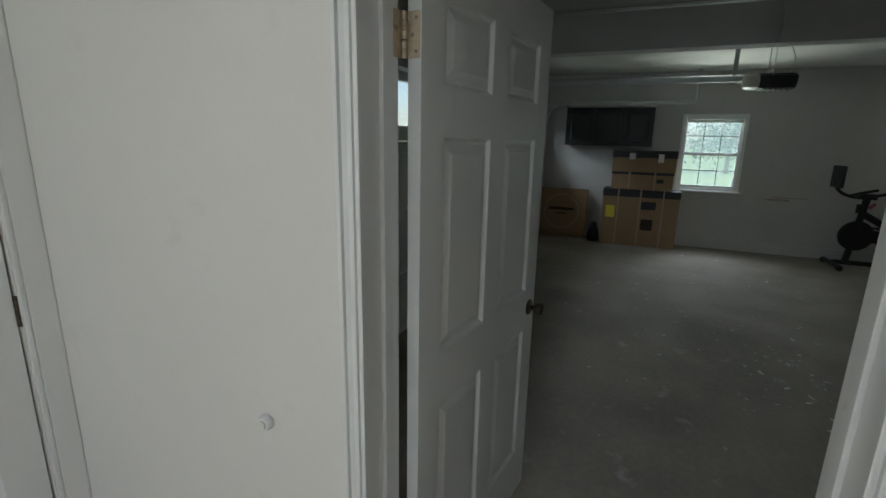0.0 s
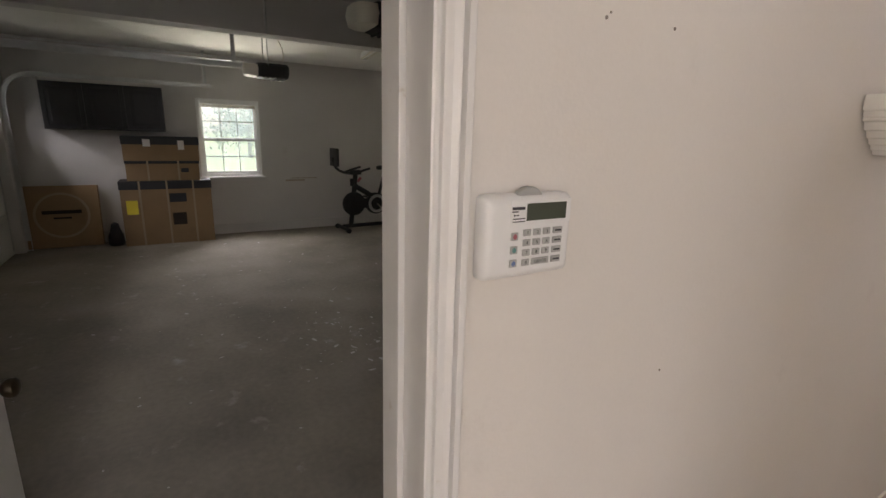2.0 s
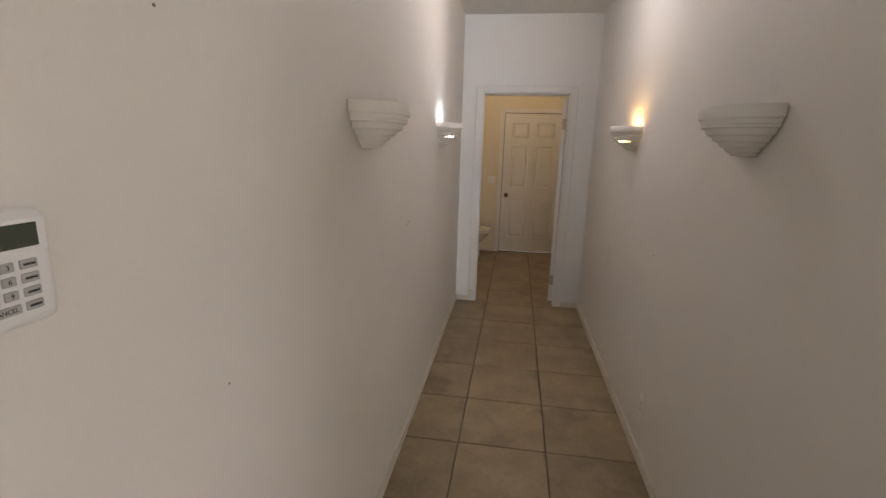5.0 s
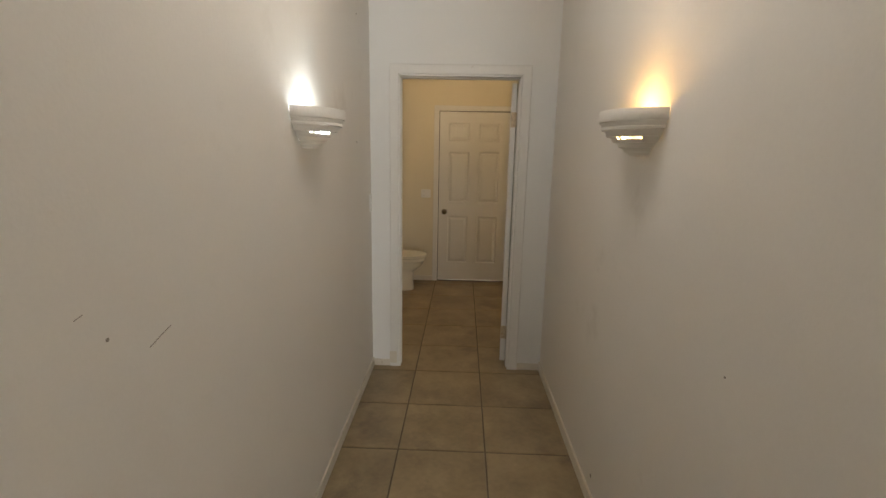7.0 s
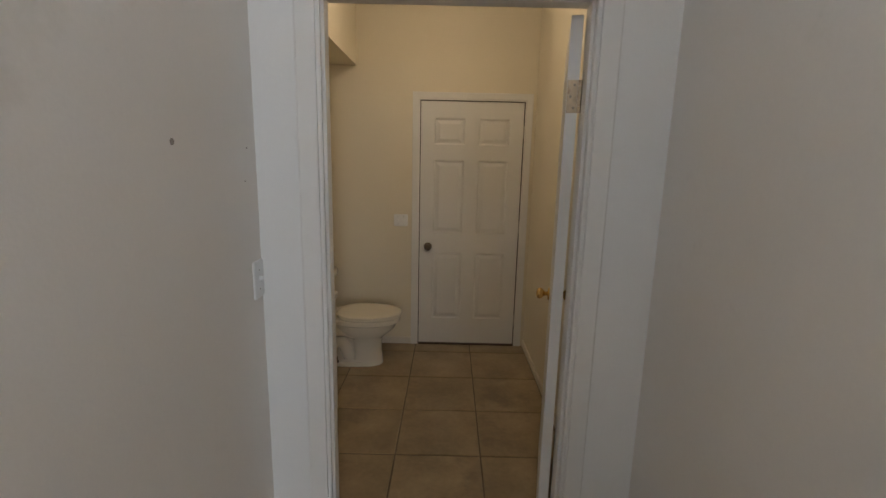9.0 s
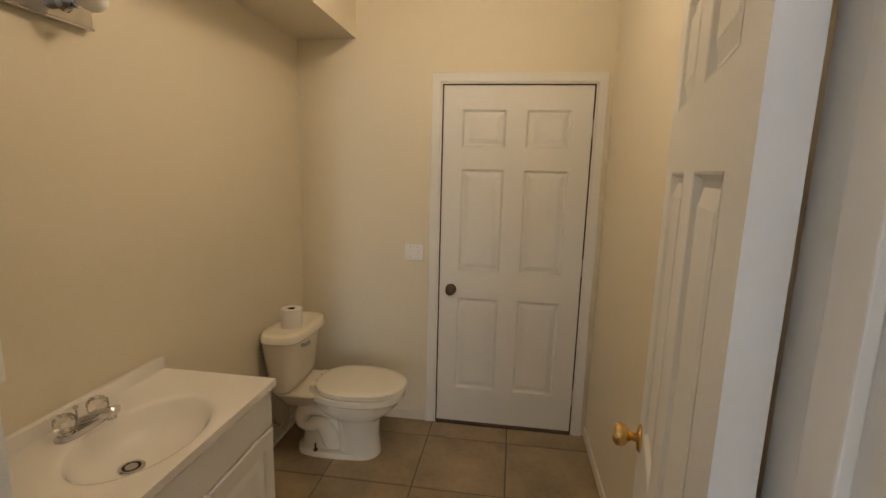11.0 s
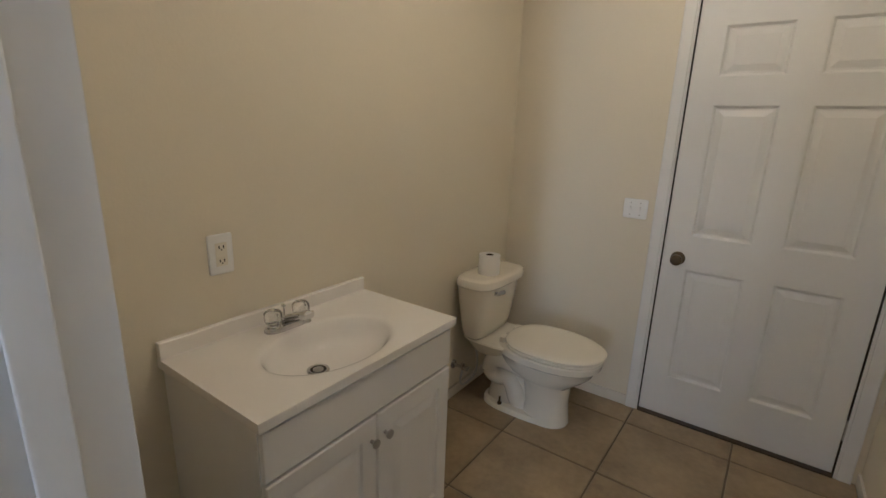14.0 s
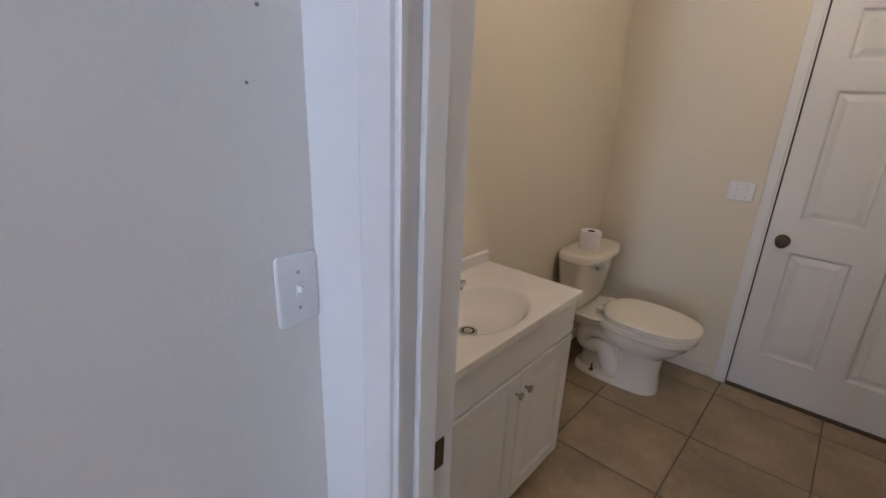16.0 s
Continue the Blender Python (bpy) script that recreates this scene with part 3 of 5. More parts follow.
def keypad():
    """Local x along the wall, y up, z out of it."""
    g = thing("alarm_keypad", Matrix(((0, 0, 1, 0.1225), (1, 0, 0, -4.2440), (0, 1, 0, 1.438), (0, 0, 0, 1))), "white plastic alarm keypad with a dark display on the hall wall", "alarm keypad")
    W, Hh, D = 0.079, 0.0595, 0.030
    loops = []
    for ins, z in ((0.002, 0), (0.0, 0.002), (0.0, 0.014), (0.003, 0.022), (0.009, 0.027), (0.014, 0.028)):
        loops.append([Vector((p.x, p.y, z)) for p in oval(0, 0, 0, W - ins, Hh - ins, 56, 16.0)])
    part("housing", rings(bmesh.new(), loops), M_PLASTIC, g, "", True)
    part("cover_panel", box(-0.040, 0.070, 0.018, 0.052, 0.027, 0.0288, bev=0.0006), M_PLASTIC, g)
    part("display", box(-0.012, 0.061, 0.0235, 0.0475, 0.0275, 0.0292, bev=0.0003), M_LCD, g, "dark green display")
    bm = lathe(bmesh.new(), pose(0.0, 0.0415, 0.010), [(0.028, 0), (0.028, 0.008), (0.026, 0.010)], 28)
    part("beeper", bm, M_KEY, g, "grey round beeper dome on the top edge", True)
    for r in range(4):
        for c in range(4):
            if r == 3 and c == 2:
                continue
            wide = r == 3 and c == 1
            cx = -0.0095 + c * 0.0178 + (0.009 if wide else 0) + (0.003 if c == 3 else 0)
            cy = 0.007 - r * 0.0142
            hw = 0.0160 if wide else (0.0085 if c == 3 else 0.0065)
            k = part("button", box(cx - hw, cx + hw, cy - 0.0048, cy + 0.0048, 0.0278, 0.0306, bev=0.0012), M_KEY, g)
            if c < 3 and not (r == 3 and c > 1):
                txt = "CANCEL" if wide else ("0" if r == 3 else str(r * 3 + c + 1))
                letters("digit", txt, 0.0062 if wide else 0.0072, Matrix.Translation((cx, cy, 0.0308)), M_INK, k)
            else:
                part("print", box(cx - 0.006, cx + 0.006, cy - 0.0012, cy + 0.0012, 0.0306, 0.0309), M_INK, k)
    for r, mm in enumerate((M_RED, M_GREEN, M_BLUE)):
        cy = 0.003 - r * 0.0190
        k = part("button", box(-0.0375, -0.0255, cy - 0.0055, cy + 0.0055, 0.0278, 0.0306, bev=0.0012), M_KEY, g)
        bm = box(-0.0347, -0.0283, cy - 0.0022, cy + 0.0022, 0.0306, 0.0309)
        bx(bm, -0.0331, -0.0299, cy - 0.0036, cy + 0.0036, 0.0305, 0.03085)
        part("symbol", bm, mm, k)
    bm = box(-0.0375, -0.0155, 0.0395, 0.0435, 0.0288, 0.0291)
    bx(bm, -0.0375, -0.0265, 0.0362, 0.0380, 0.0288, 0.0291)
    for q in range(2):
        bx(bm, -0.036, -0.0145, 0.0265 - q * 0.004, 0.0279 - q * 0.004, 0.0288, 0.0291)
    rod(bm, (-0.033, 0.032, 0.0288), (-0.033, 0.032, 0.0294), 0.0014, n=10)
    bx(bm, -0.0300, -0.0262, 0.0310, 0.0330, 0.0288, 0.0291)
    part("print", bm, M_INK, g, "small dark printing")
    bm = bmesh.new()
    for q in range(5):
        x = -0.066 + q * 0.0045
        rod(bm, (x, -0.030 + q * 0.001, 0.0278), (x + 0.004, -0.008 - q * 0.002, 0.0278), 0.0006, n=6)
    part("speaker_slots", bm, M_PLASTIC, g)


keypad()


def wall_plate(name, m, w, h, toggles, outlets, label, material, category):
    """Local x along the wall, y up, z out of it."""
    g = thing(name, m, label, category)
    part("plate", rings(bmesh.new(), [[Vector((p.x, p.y, z)) for p in oval(0, 0, 0, w / 2 - i, h / 2 - i, 32, 14)] for i, z in ((0, 0), (0, 0.003), (0.002, 0.0055), (0.004, 0.006))]), material, g, "", True)
    for x in toggles:
        part("toggle", bx(box(x - 0.005, x + 0.005, -0.012, 0.012, 0.0055, 0.008, bev=0.001), x - 0.004, x + 0.004, -0.002, 0.009, 0.007, 0.018, bev=0.002), material, g)
        for s in (-0.03, 0.03):
            part("screw", lathe(bmesh.new(), pose(x, s, 0.0058), [(0.003, 0), (0.003, 0.001), (0.001, 0.0014)], 10), M_NICKEL, g, "", True)
    if outlets:
        part("insert", box(-0.017, 0.017, -0.034, 0.034, 0.0055, 0.0078, bev=0.001), M_IVORY, g)
        for y in (-0.02, 0.02):
            o = part("socket", box(-0.013, 0.013, y - 0.011, y + 0.011, 0.007, 0.0088, bev=0.001), M_IVORY, g)
            bm = box(-0.0082, -0.0048, y - 0.003, y + 0.0065, 0.008, 0.0091)
            bx(bm, 0.0048, 0.0082, y - 0.003, y + 0.0065, 0.008, 0.0091)
            rod(bm, (0, y - 0.006, 0.008), (0, y - 0.006, 0.0091), 0.0024, n=10)
            part("slot", bm, M_INK, o)
    return g


ON_LEFT = Matrix(((0, 0, 1, 0), (1, 0, 0, 0), (0, 1, 0, 0), (0, 0, 0, 1)))
ON_RIGHT = Matrix(((0, 0, -1, 0), (-1, 0, 0, 0), (0, 1, 0, 0), (0, 0, 0, 1)))
ON_BACK = Matrix(((1, 0, 0, 0), (0, 0, -1, 0), (0, 1, 0, 0), (0, 0, 0, 1)))
wall_plate("light_switch", Matrix.Translation((0.1225, -0.036, 1.212)) @ ON_LEFT, 0.072, 0.118, (0,), False, "white single light switch on the hall wall", M_PLASTIC, "light switch")
wall_plate("wall_outlet", Matrix.Translation((1.3575, -2.310, 0.290)) @ ON_RIGHT, 0.070, 0.114, (), True, "white wall outlet low on the hall wall", M_PLASTIC, "outlet")
wall_plate("wall_outlet", Matrix.Translation((-0.3725, 0.618, 1.068)) @ ON_LEFT, 0.074, 0.118, (), True, "white wall outlet with an ivory insert over the sink", M_PLASTIC, "outlet")
wall_plate("double_switch", Matrix.Translation((0.336, 2.3895, 1.080)) @ ON_BACK, 0.116, 0.100, (-0.023, 0.023), False, "off-white double light switch beside the back door", M_PLASTIC, "light switch")

g = thing("door_stop", pose(0.1225, -5.591, 0.843, 0, 90, 0), "white rubber wall bumper for a door knob", "door stop")
part("cup", lathe(bmesh.new(), Matrix.Identity(4), [(0.020, 0), (0.022, 0.004), (0.0215, 0.014), (0.018, 0.020), (0.014, 0.021)]), M_PLASTIC, g, "", True)
part("tip", lathe(bmesh.new(), Matrix.Identity(4), [(0.012, 0.021), (0.012, 0.026), (0.008, 0.027)]), M_IVORY, g, "", True)
structure("strike_plate", box(0.3195, 0.3215, 0.074, 0.104, 0.90, 0.96, bev=0.0008), M_AGED, "dark brass strike plate in the door frame", "strike plate")

# scuffs, nail holes and chips on the hall walls
rs = random.Random(4)
for x, y, z, sx in ((0.1228, -0.43, 1.613, 0.008), (0.1228, -0.39, 2.32, 0.006), (0.1228, -4.108, 1.744, 0.003), (0.1228, -4.10, 1.752, 0.002), (0.1228, -3.95, 1.749, 0.003), (0.1228, -3.853, 1.123, 0.0025),
                    (0.1228, -2.462, 1.229, 0.004), (0.1228, -0.086, 1.515, 0.0025), (0.1228, -0.063, 1.608, 0.003), (1.3572, -1.325, 0.136, 0.009), (1.3572, -2.177, 1.057, 0.003)):
    tagged(finish("wall_mark", lathe(bmesh.new(), pose(x, y, z, 0, 90 if x < 1 else -90, 0), [(sx, -0.001), (sx * 0.9, 0.0006), (sx * 0.3, 0.001)], 7), M_SCUFF), "small dark nail hole in the hall wall", "wall mark", "marks on the hall walls")
for y, z, n, slope in ((-2.36, 1.172, 5, 0.005), (-2.525, 1.287, 2, 0.002)):
    bm = bmesh.new()
    pts = [(0.1232, y + k * 0.018, z + k * slope + rs.uniform(-0.002, 0.002)) for k in range(n)]
    hose(bm, pts, 0.0008, 5)
    tagged(finish("wall_scratch", bm, M_SCUFF), "thin dark scratch on the hall wall", "wall mark", "marks on the hall walls")
tagged(finish("casing_chip", box(0.25, 0.30, -0.0205, -0.0185, 0.03, 0.12, bev=0.0006), M_WORN), "worn brown patch where paint is gone from the casing", "wall mark")


# ---- bathroom things ----
def vanity():
    g = thing("vanity_cabinet", pose(-0.018, -0.073, -0.027), "white two-door bathroom vanity cabinet", "cabinet")
    x0, x1, y0, y1 = -0.354, 0.075, 0.505, 1.232
    for a, b in ((y0, y0 + 0.016), (y1 - 0.016, y1)):
        part("side_panel", bx(box(x0, x1, a, b, 0.105, 0.8145, bev=0.0012), x0, x1 - 0.06, a, b, 0.027, 0.106), M_CAB, g)
    part("back_panel", box(x0 + 0.001, x0 + 0.008, y0 + 0.016, y1 - 0.016, 0.106, 0.70), M_CAB, g)
    part("bottom_panel", box(x0 + 0.008, x1 - 0.001, y0 + 0.016, y1 - 0.016, 0.106, 0.122), M_CAB, g)
    part("front_frame", bx(box(x1 - 0.018, x1 - 0.0005, y0 + 0.016, y1 - 0.016, 0.64, 0.8140), x1 - 0.018, x1 - 0.0005, 0.850, 0.887, 0.122, 0.64), M_CAB, g)
    part("toe_board", box(x1 - 0.06, x1 - 0.05, y0 + 0.002, y1 - 0.002, 0.028, 0.105), M_CAB, g)
    part("drawer_front", box(x1, x1 + 0.017, y0 + 0.003, y1 - 0.003, 0.675, 0.806, bev=0.004, seg=3), M_CAB, g)
    for a, b, ky in ((y0 + 0.003, 0.8665, 0.842), (0.8705, y1 - 0.003, 0.899)):
        xs = x1
        d = part("door", bmesh.new(), M_CAB, g)
        bm = bmesh.new()
        z0, z1 = 0.112, 0.665
        loops = []
        for ins, x in ((0, xs), (0, xs + 0.014), (0.004, xs + 0.018), (0.058, xs + 0.018), (0.064, xs + 0.011), (0.072, xs + 0.011), (0.100, xs + 0.017), (0.106, xs + 0.0175)):
            loops.append([Vector((x, a + ins, z0 + ins)), Vector((x, b - ins, z0 + ins)), Vector((x, b - ins, z1 - ins)), Vector((x, a + ins, z1 - ins))])
        rings(bm, loops)
        bmesh.ops.recalc_face_normals(bm, faces=bm.faces)
        bm.to_mesh(d.data)
        bm.free()
        part("knob", lathe(bmesh.new(), pose(xs + 0.018, ky, 0.592, 0, 90, 0), [(0.006, 0), (0.005, 0.010), (0.010, 0.014), (0.014, 0.019), (0.0135, 0.024), (0.006, 0.027)], 20), M_NICKEL, d, "brushed nickel knob", True)


vanity()


def vanity_top():
    g = thing("vanity_countertop", pose(-0.018, -0.073, -0.027), "white cultured marble vanity top with a moulded oval basin", "sink")
    x0, x1, y0, y1, z = -0.354, 0.104, 0.493, 1.243, 0.845
    cx, cy, ax, ay, n = -0.084, 0.855, 0.150, 0.215, 48
    bm = bmesh.new()
    ell = []
    for q, d in ((1.12, 0.0), (1.05, 0.0006), (1.0, 0.003), (0.965, 0.009), (0.92, 0.024), (0.84, 0.050), (0.70, 0.073), (0.48, 0.089), (0.25, 0.096), (0.12, 0.098)):
        ox, oy = -0.036 * max(0.0, 1 - q), -0.030 * max(0.0, 1 - q)
        ell.append([bm.verts.new((cx + ox + ax * q * math.cos(2 * math.pi * i / n), cy + oy + ay * q * math.sin(2 * math.pi * i / n), z - d)) for i in range(n)])
    for a, b in zip(ell, ell[1:]):
        for i in range(n):
            bm.faces.new((a[i], a[(i + 1) % n], b[(i + 1) % n], b[i]))
    outer = []
    for i in range(n):
        c, s = math.cos(2 * math.pi * i / n), math.sin(2 * math.pi * i / n)
        k = min(((x1 if c > 0 else x0) - cx) / c if abs(c) > 1e-6 else 9, ((y1 if s > 0 else y0) - cy) / s if abs(s) > 1e-6 else 9)
        outer.append(Vector((cx + c * k, cy + s * k, z)))
    for corner in ((x0, y0), (x0, y1), (x1, y0), (x1, y1)):
        j = min(range(n), key=lambda i: (outer[i].x - corner[0]) ** 2 + (outer[i].y - corner[1]) ** 2)
        outer[j] = Vector((*corner, z))
    edge = [[bm.verts.new((p.x + 0.0, p.y, p.z)) for p in outer]]
    for d, zz in ((0.0, z - 0.026), (-0.006, z - 0.030)):
        edge.append([bm.verts.new((min(p.x, x1 + d), min(max(p.y, y0 - d), y1 + d), zz)) for p in outer])
    for a, b in ((ell[0], edge[0]), (edge[0], edge[1]), (edge[1], edge[2])):
        for i in range(n):
            bm.faces.new((a[i], a[(i + 1) % n], b[(i + 1) % n], b[i]))
    part("slab", bm, M_MARBLE, g, "white slab with an oval basin", True)
    part("backsplash", box(x0, x0 + 0.020, y0, y1, z - 0.004, z + 0.048, bev=0.004, seg=3), M_MARBLE, g)
    hole = pose(cx - 0.030, cy - 0.025, z - 0.095)
    dr = part("drain", lathe(bmesh.new(), hole, [(0.034, -0.006), (0.034, 0.002), (0.030, 0.004), (0.024, 0.003), (0.023, -0.006)], 28, False), M_CHROME, g, "chrome drain ring", True)
    # dark disc painted as the shade down the drain
    part("drain_hole", lathe(bmesh.new(), hole, [(0.0235, -0.006), (0.0235, -0.001)], 20), M_SHADE, dr)
    part("stopper", lathe(bmesh.new(), hole, [(0.004, -0.002), (0.015, 0.001), (0.016, 0.004), (0.006, 0.006)], 20), M_NICKEL, dr, "", True)


vanity_top()


def faucet():
    g = thing("faucet", pose(-0.285, 0.768, 0.818), "chrome two-handle faucet with clear acrylic knobs", "faucet")
    part("base", rings(bmesh.new(), [oval(0, 0, zz, 0.026 * s, 0.080 * s, 32, 3.0) for s, zz in ((1, 0), (1, 0.008), (0.93, 0.016), (0.7, 0.020))]), M_CHROME, g, "", True)
    bm = bmesh.new()
    loops = []
    for x, z, w, h in ((-0.016, 0.018, 0.020, 0.016), (0.005, 0.030, 0.021, 0.015), (0.040, 0.046, 0.020, 0.013), (0.078, 0.060, 0.019, 0.012), (0.104, 0.066, 0.019, 0.014), (0.110, 0.064, 0.016, 0.012)):
        loops.append([Vector((x + 0.3 * p.y, p.x, z + p.y)) for p in oval(0, 0, 0, w, h, 24, 3.5)])
    rings(bm, loops)
    rod(bm, (0.094, 0, 0.060), (0.098, 0, 0.042), 0.012)
    part("spout", bm, M_CHROME, g, "", True)
    for y in (-0.051, 0.051):
        part("stem", lathe(bmesh.new(), pose(0, y, 0.014), [(0.018, 0), (0.016, 0.008), (0.011, 0.012)], 20), M_CHROME, g, "", True)
        bm = bmesh.new()
        n = 32
        for_k = []
        for r, z in ((0.015, 0.027), (0.024, 0.030), (0.0265, 0.045), (0.026, 0.060), (0.020, 0.067), (0.008, 0.069)):
            for_k.append([Vector((r * (1 + 0.05 * math.cos(8 * 2 * math.pi * i / n)) * math.cos(2 * math.pi * i / n), y + r * (1 + 0.05 * math.cos(8 * 2 * math.pi * i / n)) * math.sin(2 * math.pi * i / n), z)) for i in range(n)])
        k = part("handle", rings(bm, for_k), M_ACRYL, g, "clear faceted acrylic knob", True)
        part("cap", lathe(bmesh.new(), pose(0, y, 0.0692), [(0.007, 0), (0.007, 0.001), (0.004, 0.0015)], 14), M_CHROME, k)
    lift = part("lift_rod", rod(bmesh.new(), (-0.018, 0, 0.015), (-0.018, 0, 0.058), 0.0025, n=8), M_CHROME, g)
    part("lift_knob", lathe(bmesh.new(), pose(-0.018, 0, 0.058), [(0.003, 0), (0.007, 0.004), (0.007, 0.010), (0.003, 0.013)], 14), M_CHROME, lift, "", True)


faucet()


def toilet():
    g = thing("toilet", pose(-0.366, 2.010, 0) @ Matrix.Diagonal((1.025, 1.0, 0.975, 1)), "cream two-piece toilet with a closed lid", "toilet")
    # local x out of the wall
    bm = bmesh.new()
    loops = []
    for z, x1, hy in ((0.383, 0.125, 0.135), (0.388, 0.145, 0.158), (0.405, 0.162, 0.174), (0.45, 0.174, 0.184), (0.60, 0.192, 0.205), (0.690, 0.200, 0.215)):
        pts = oval(0.098, 0, z, x1 - 0.098, hy, 40, 3.4, front=x1 - 0.098)
        loops.append([Vector((max(p.x, 0.012), p.y, p.z)) for p in pts])
    part("tank", rings(bm, loops), M_CERAMIC, g, "", True)
    bm = bmesh.new()
    loops = []
    for z, e in ((0.688, -0.012), (0.690, 0.006), (0.697, 0.012), (0.722, 0.012), (0.733, 0.006), (0.738, -0.006), (0.739, -0.03)):
        pts = oval(0.104, 0, z, 0.094 + e, 0.220 + e, 40, 3.3, front=0.112 + e)
        loops.append([Vector((max(p.x, 0.006), p.y, p.z)) for p in pts])
    part("tank_lid", rings(bm, loops), M_CERAMIC, g, "", True)
    lv = part("flush_lever", lathe(bmesh.new(), pose(0.204, -0.120, 0.662, 0, 90, 0), [(0.012, 0), (0.012, 0.006), (0.007, 0.009), (0.007, 0.018)], 16), M_CHROME, g, "chrome flush lever", True)
    part("lever_arm", rings(bmesh.new(), [[Vector((0.219 + 0.005 * math.cos(a), y + 0.015, 0.662 + dz + 1.3 * h * math.sin(a))) for a in [2 * math.pi * i / 12 for i in range(12)]] for y, dz, h in ((-0.145, 0.0, 0.007), (-0.11, -0.001, 0.008), (-0.075, -0.006, 0.010), (-0.066, -0.008, 0.007))]), M_CHROME, lv, "", True)
    # bowl, from the rim down to the foot
    spec = [(0.395, 0.45, 0.235, 0.265, 0.182), (0.388, 0.45, 0.245, 0.270, 0.188), (0.358, 0.45, 0.250, 0.266, 0.186), (0.348, 0.45, 0.243, 0.250, 0.173), (0.31, 0.45, 0.235, 0.232, 0.164), (0.272, 0.45, 0.205, 0.195, 0.146),
            (0.240, 0.455, 0.160, 0.152, 0.120), (0.215, 0.46, 0.118, 0.122, 0.100), (0.12, 0.465, 0.105, 0.112, 0.092), (0.04, 0.465, 0.110, 0.120, 0.098), (0.0, 0.465, 0.113, 0.124, 0.102)]
    part("bowl", rings(bmesh.new(), [oval(cx, 0, z, back, hy, 44, 2.25, front=fr) for z, cx, back, fr, hy in spec]), M_CERAMIC, g, "", True)
    part("deck", rings(bmesh.new(), [oval(0.17, 0, z, 0.145 - e, 0.165 - e * 1.1, 32, 4.0) for z, e in ((0.30, 0.05), (0.35, 0.02), (0.380, 0.0), (0.388, 0.004))]), M_CERAMIC, g, "", True)
    part("web", rings(bmesh.new(), [oval(0.285, 0, z, hx, hy, 28, 3.0) for z, hx, hy in ((0.02, 0.135, 0.080), (0.10, 0.125, 0.066), (0.22, 0.13, 0.075), (0.33, 0.155, 0.11))]), M_CERAMIC, g, "", True)
    part("foot", rings(bmesh.new(), [oval(0.30, 0, z, 0.17 - e, 0.112 - e, 40, 2.8, front=0.27 - e) for z, e in ((0, 0), (0.022, 0.0), (0.030, 0.004), (0.033, 0.014))]), M_CERAMIC, g, "", True)
    for s in (1, -1):
        bm = bmesh.new()
        pts = [(0.46, s * 0.07, 0.26), (0.38, s * 0.075, 0.27), (0.30, s * 0.080, 0.295), (0.20, s * 0.078, 0.285), (0.175, s * 0.070, 0.20), (0.23, s * 0.064, 0.175), (0.275, s * 0.062, 0.205), (0.315, s * 0.060, 0.15), (0.33, s * 0.058, 0.09), (0.36, s * 0.05, 0.03)]
        sm = []
        for a, b, c in zip(pts, pts[1:], pts[2:]):
            a, b, c = Vector(a), Vector(b), Vector(c)
            sm += bend((a + b) / 2, b, (b + c) / 2, 6)[:-1]
        part("trapway", hose(bm, sm, 0.050, 16), M_CERAMIC, g, "moulded trapway bulge", True)
        part("floor_bolt", rod(rod(bmesh.new(), (0.255, s * 0.096, 0.03), (0.255, s * 0.096, 0.075), 0.005, n=8), (0.255, s * 0.096, 0.031), (0.255, s * 0.096, 0.040), 0.012, n=10), M_AGED, g, "rusty floor bolt")
    for nm, zz, mm, e in (("seat", 0.398, M_SEAT, 0.0), ("lid", 0.416, M_SEAT, 0.004)):
        loops = []
        for dz, i in ((0, 0.010), (0.003, 0.002), (0.009, 0.0), (0.014, 0.004), (0.0175, 0.014), (0.019, 0.05)):
            loops.append(oval(0.445, 0, zz + dz, 0.195 - i + e, 0.188 - i + e, 44, 2.3, front=0.280 - i + e))
        part(nm, rings(bmesh.new(), loops), mm, g, "", True)
    for s in (1, -1):
        part("seat_hinge", rings(bmesh.new(), [oval(0.245, s * 0.075, z, 0.016, 0.026, 16, 3) for z in (0.390, 0.420, 0.425)]), M_SEAT, g, "", True)


toilet()
g = thing("toilet_roll", pose(-0.240, 1.955, 0.7208), "white toilet paper roll standing on the toilet tank", "toilet roll")
part("paper", lathe(bmesh.new(), Matrix.Identity(4), [(0.021, 0.003), (0.054, 0.0), (0.055, 0.004), (0.055, 0.097), (0.054, 0.100), (0.021, 0.100), (0.021, 0.003)], 36, False), M_PAPER, g, "", True)
part("tube", lathe(bmesh.new(), Matrix.Identity(4), [(0.0208, 0.004), (0.0208, 0.098), (0.0195, 0.0985), (0.0195, 0.004)], 28, False), M_CORE, g, "brown cardboard tube", True)

g = thing("supply_valve", pose(-0.3725, 1.86, 0.195), "chrome water stop valve with a grey hose", "water valve")
part("escutcheon", lathe(bmesh.new(), pose(0, 0, 0, 0, 90, 0), [(0.026, 0), (0.024, 0.005), (0.012, 0.008)], 20), M_CHROME, g, "", True)
part("valve_body", rod(rod(bmesh.new(), (0.0, 0, 0), (0.075, 0, 0), 0.009), (0.062, 0, -0.012), (0.062, 0, 0.022), 0.010), M_CHROME, g, "", True)
part("handle", rings(bmesh.new(), [[Vector((x, 0.020 * math.cos(a), 0.011 * math.sin(a))) for a in [2 * math.pi * i / 16 for i in range(16)]] for x in (0.078, 0.092)]), M_CHROME, g, "", True)
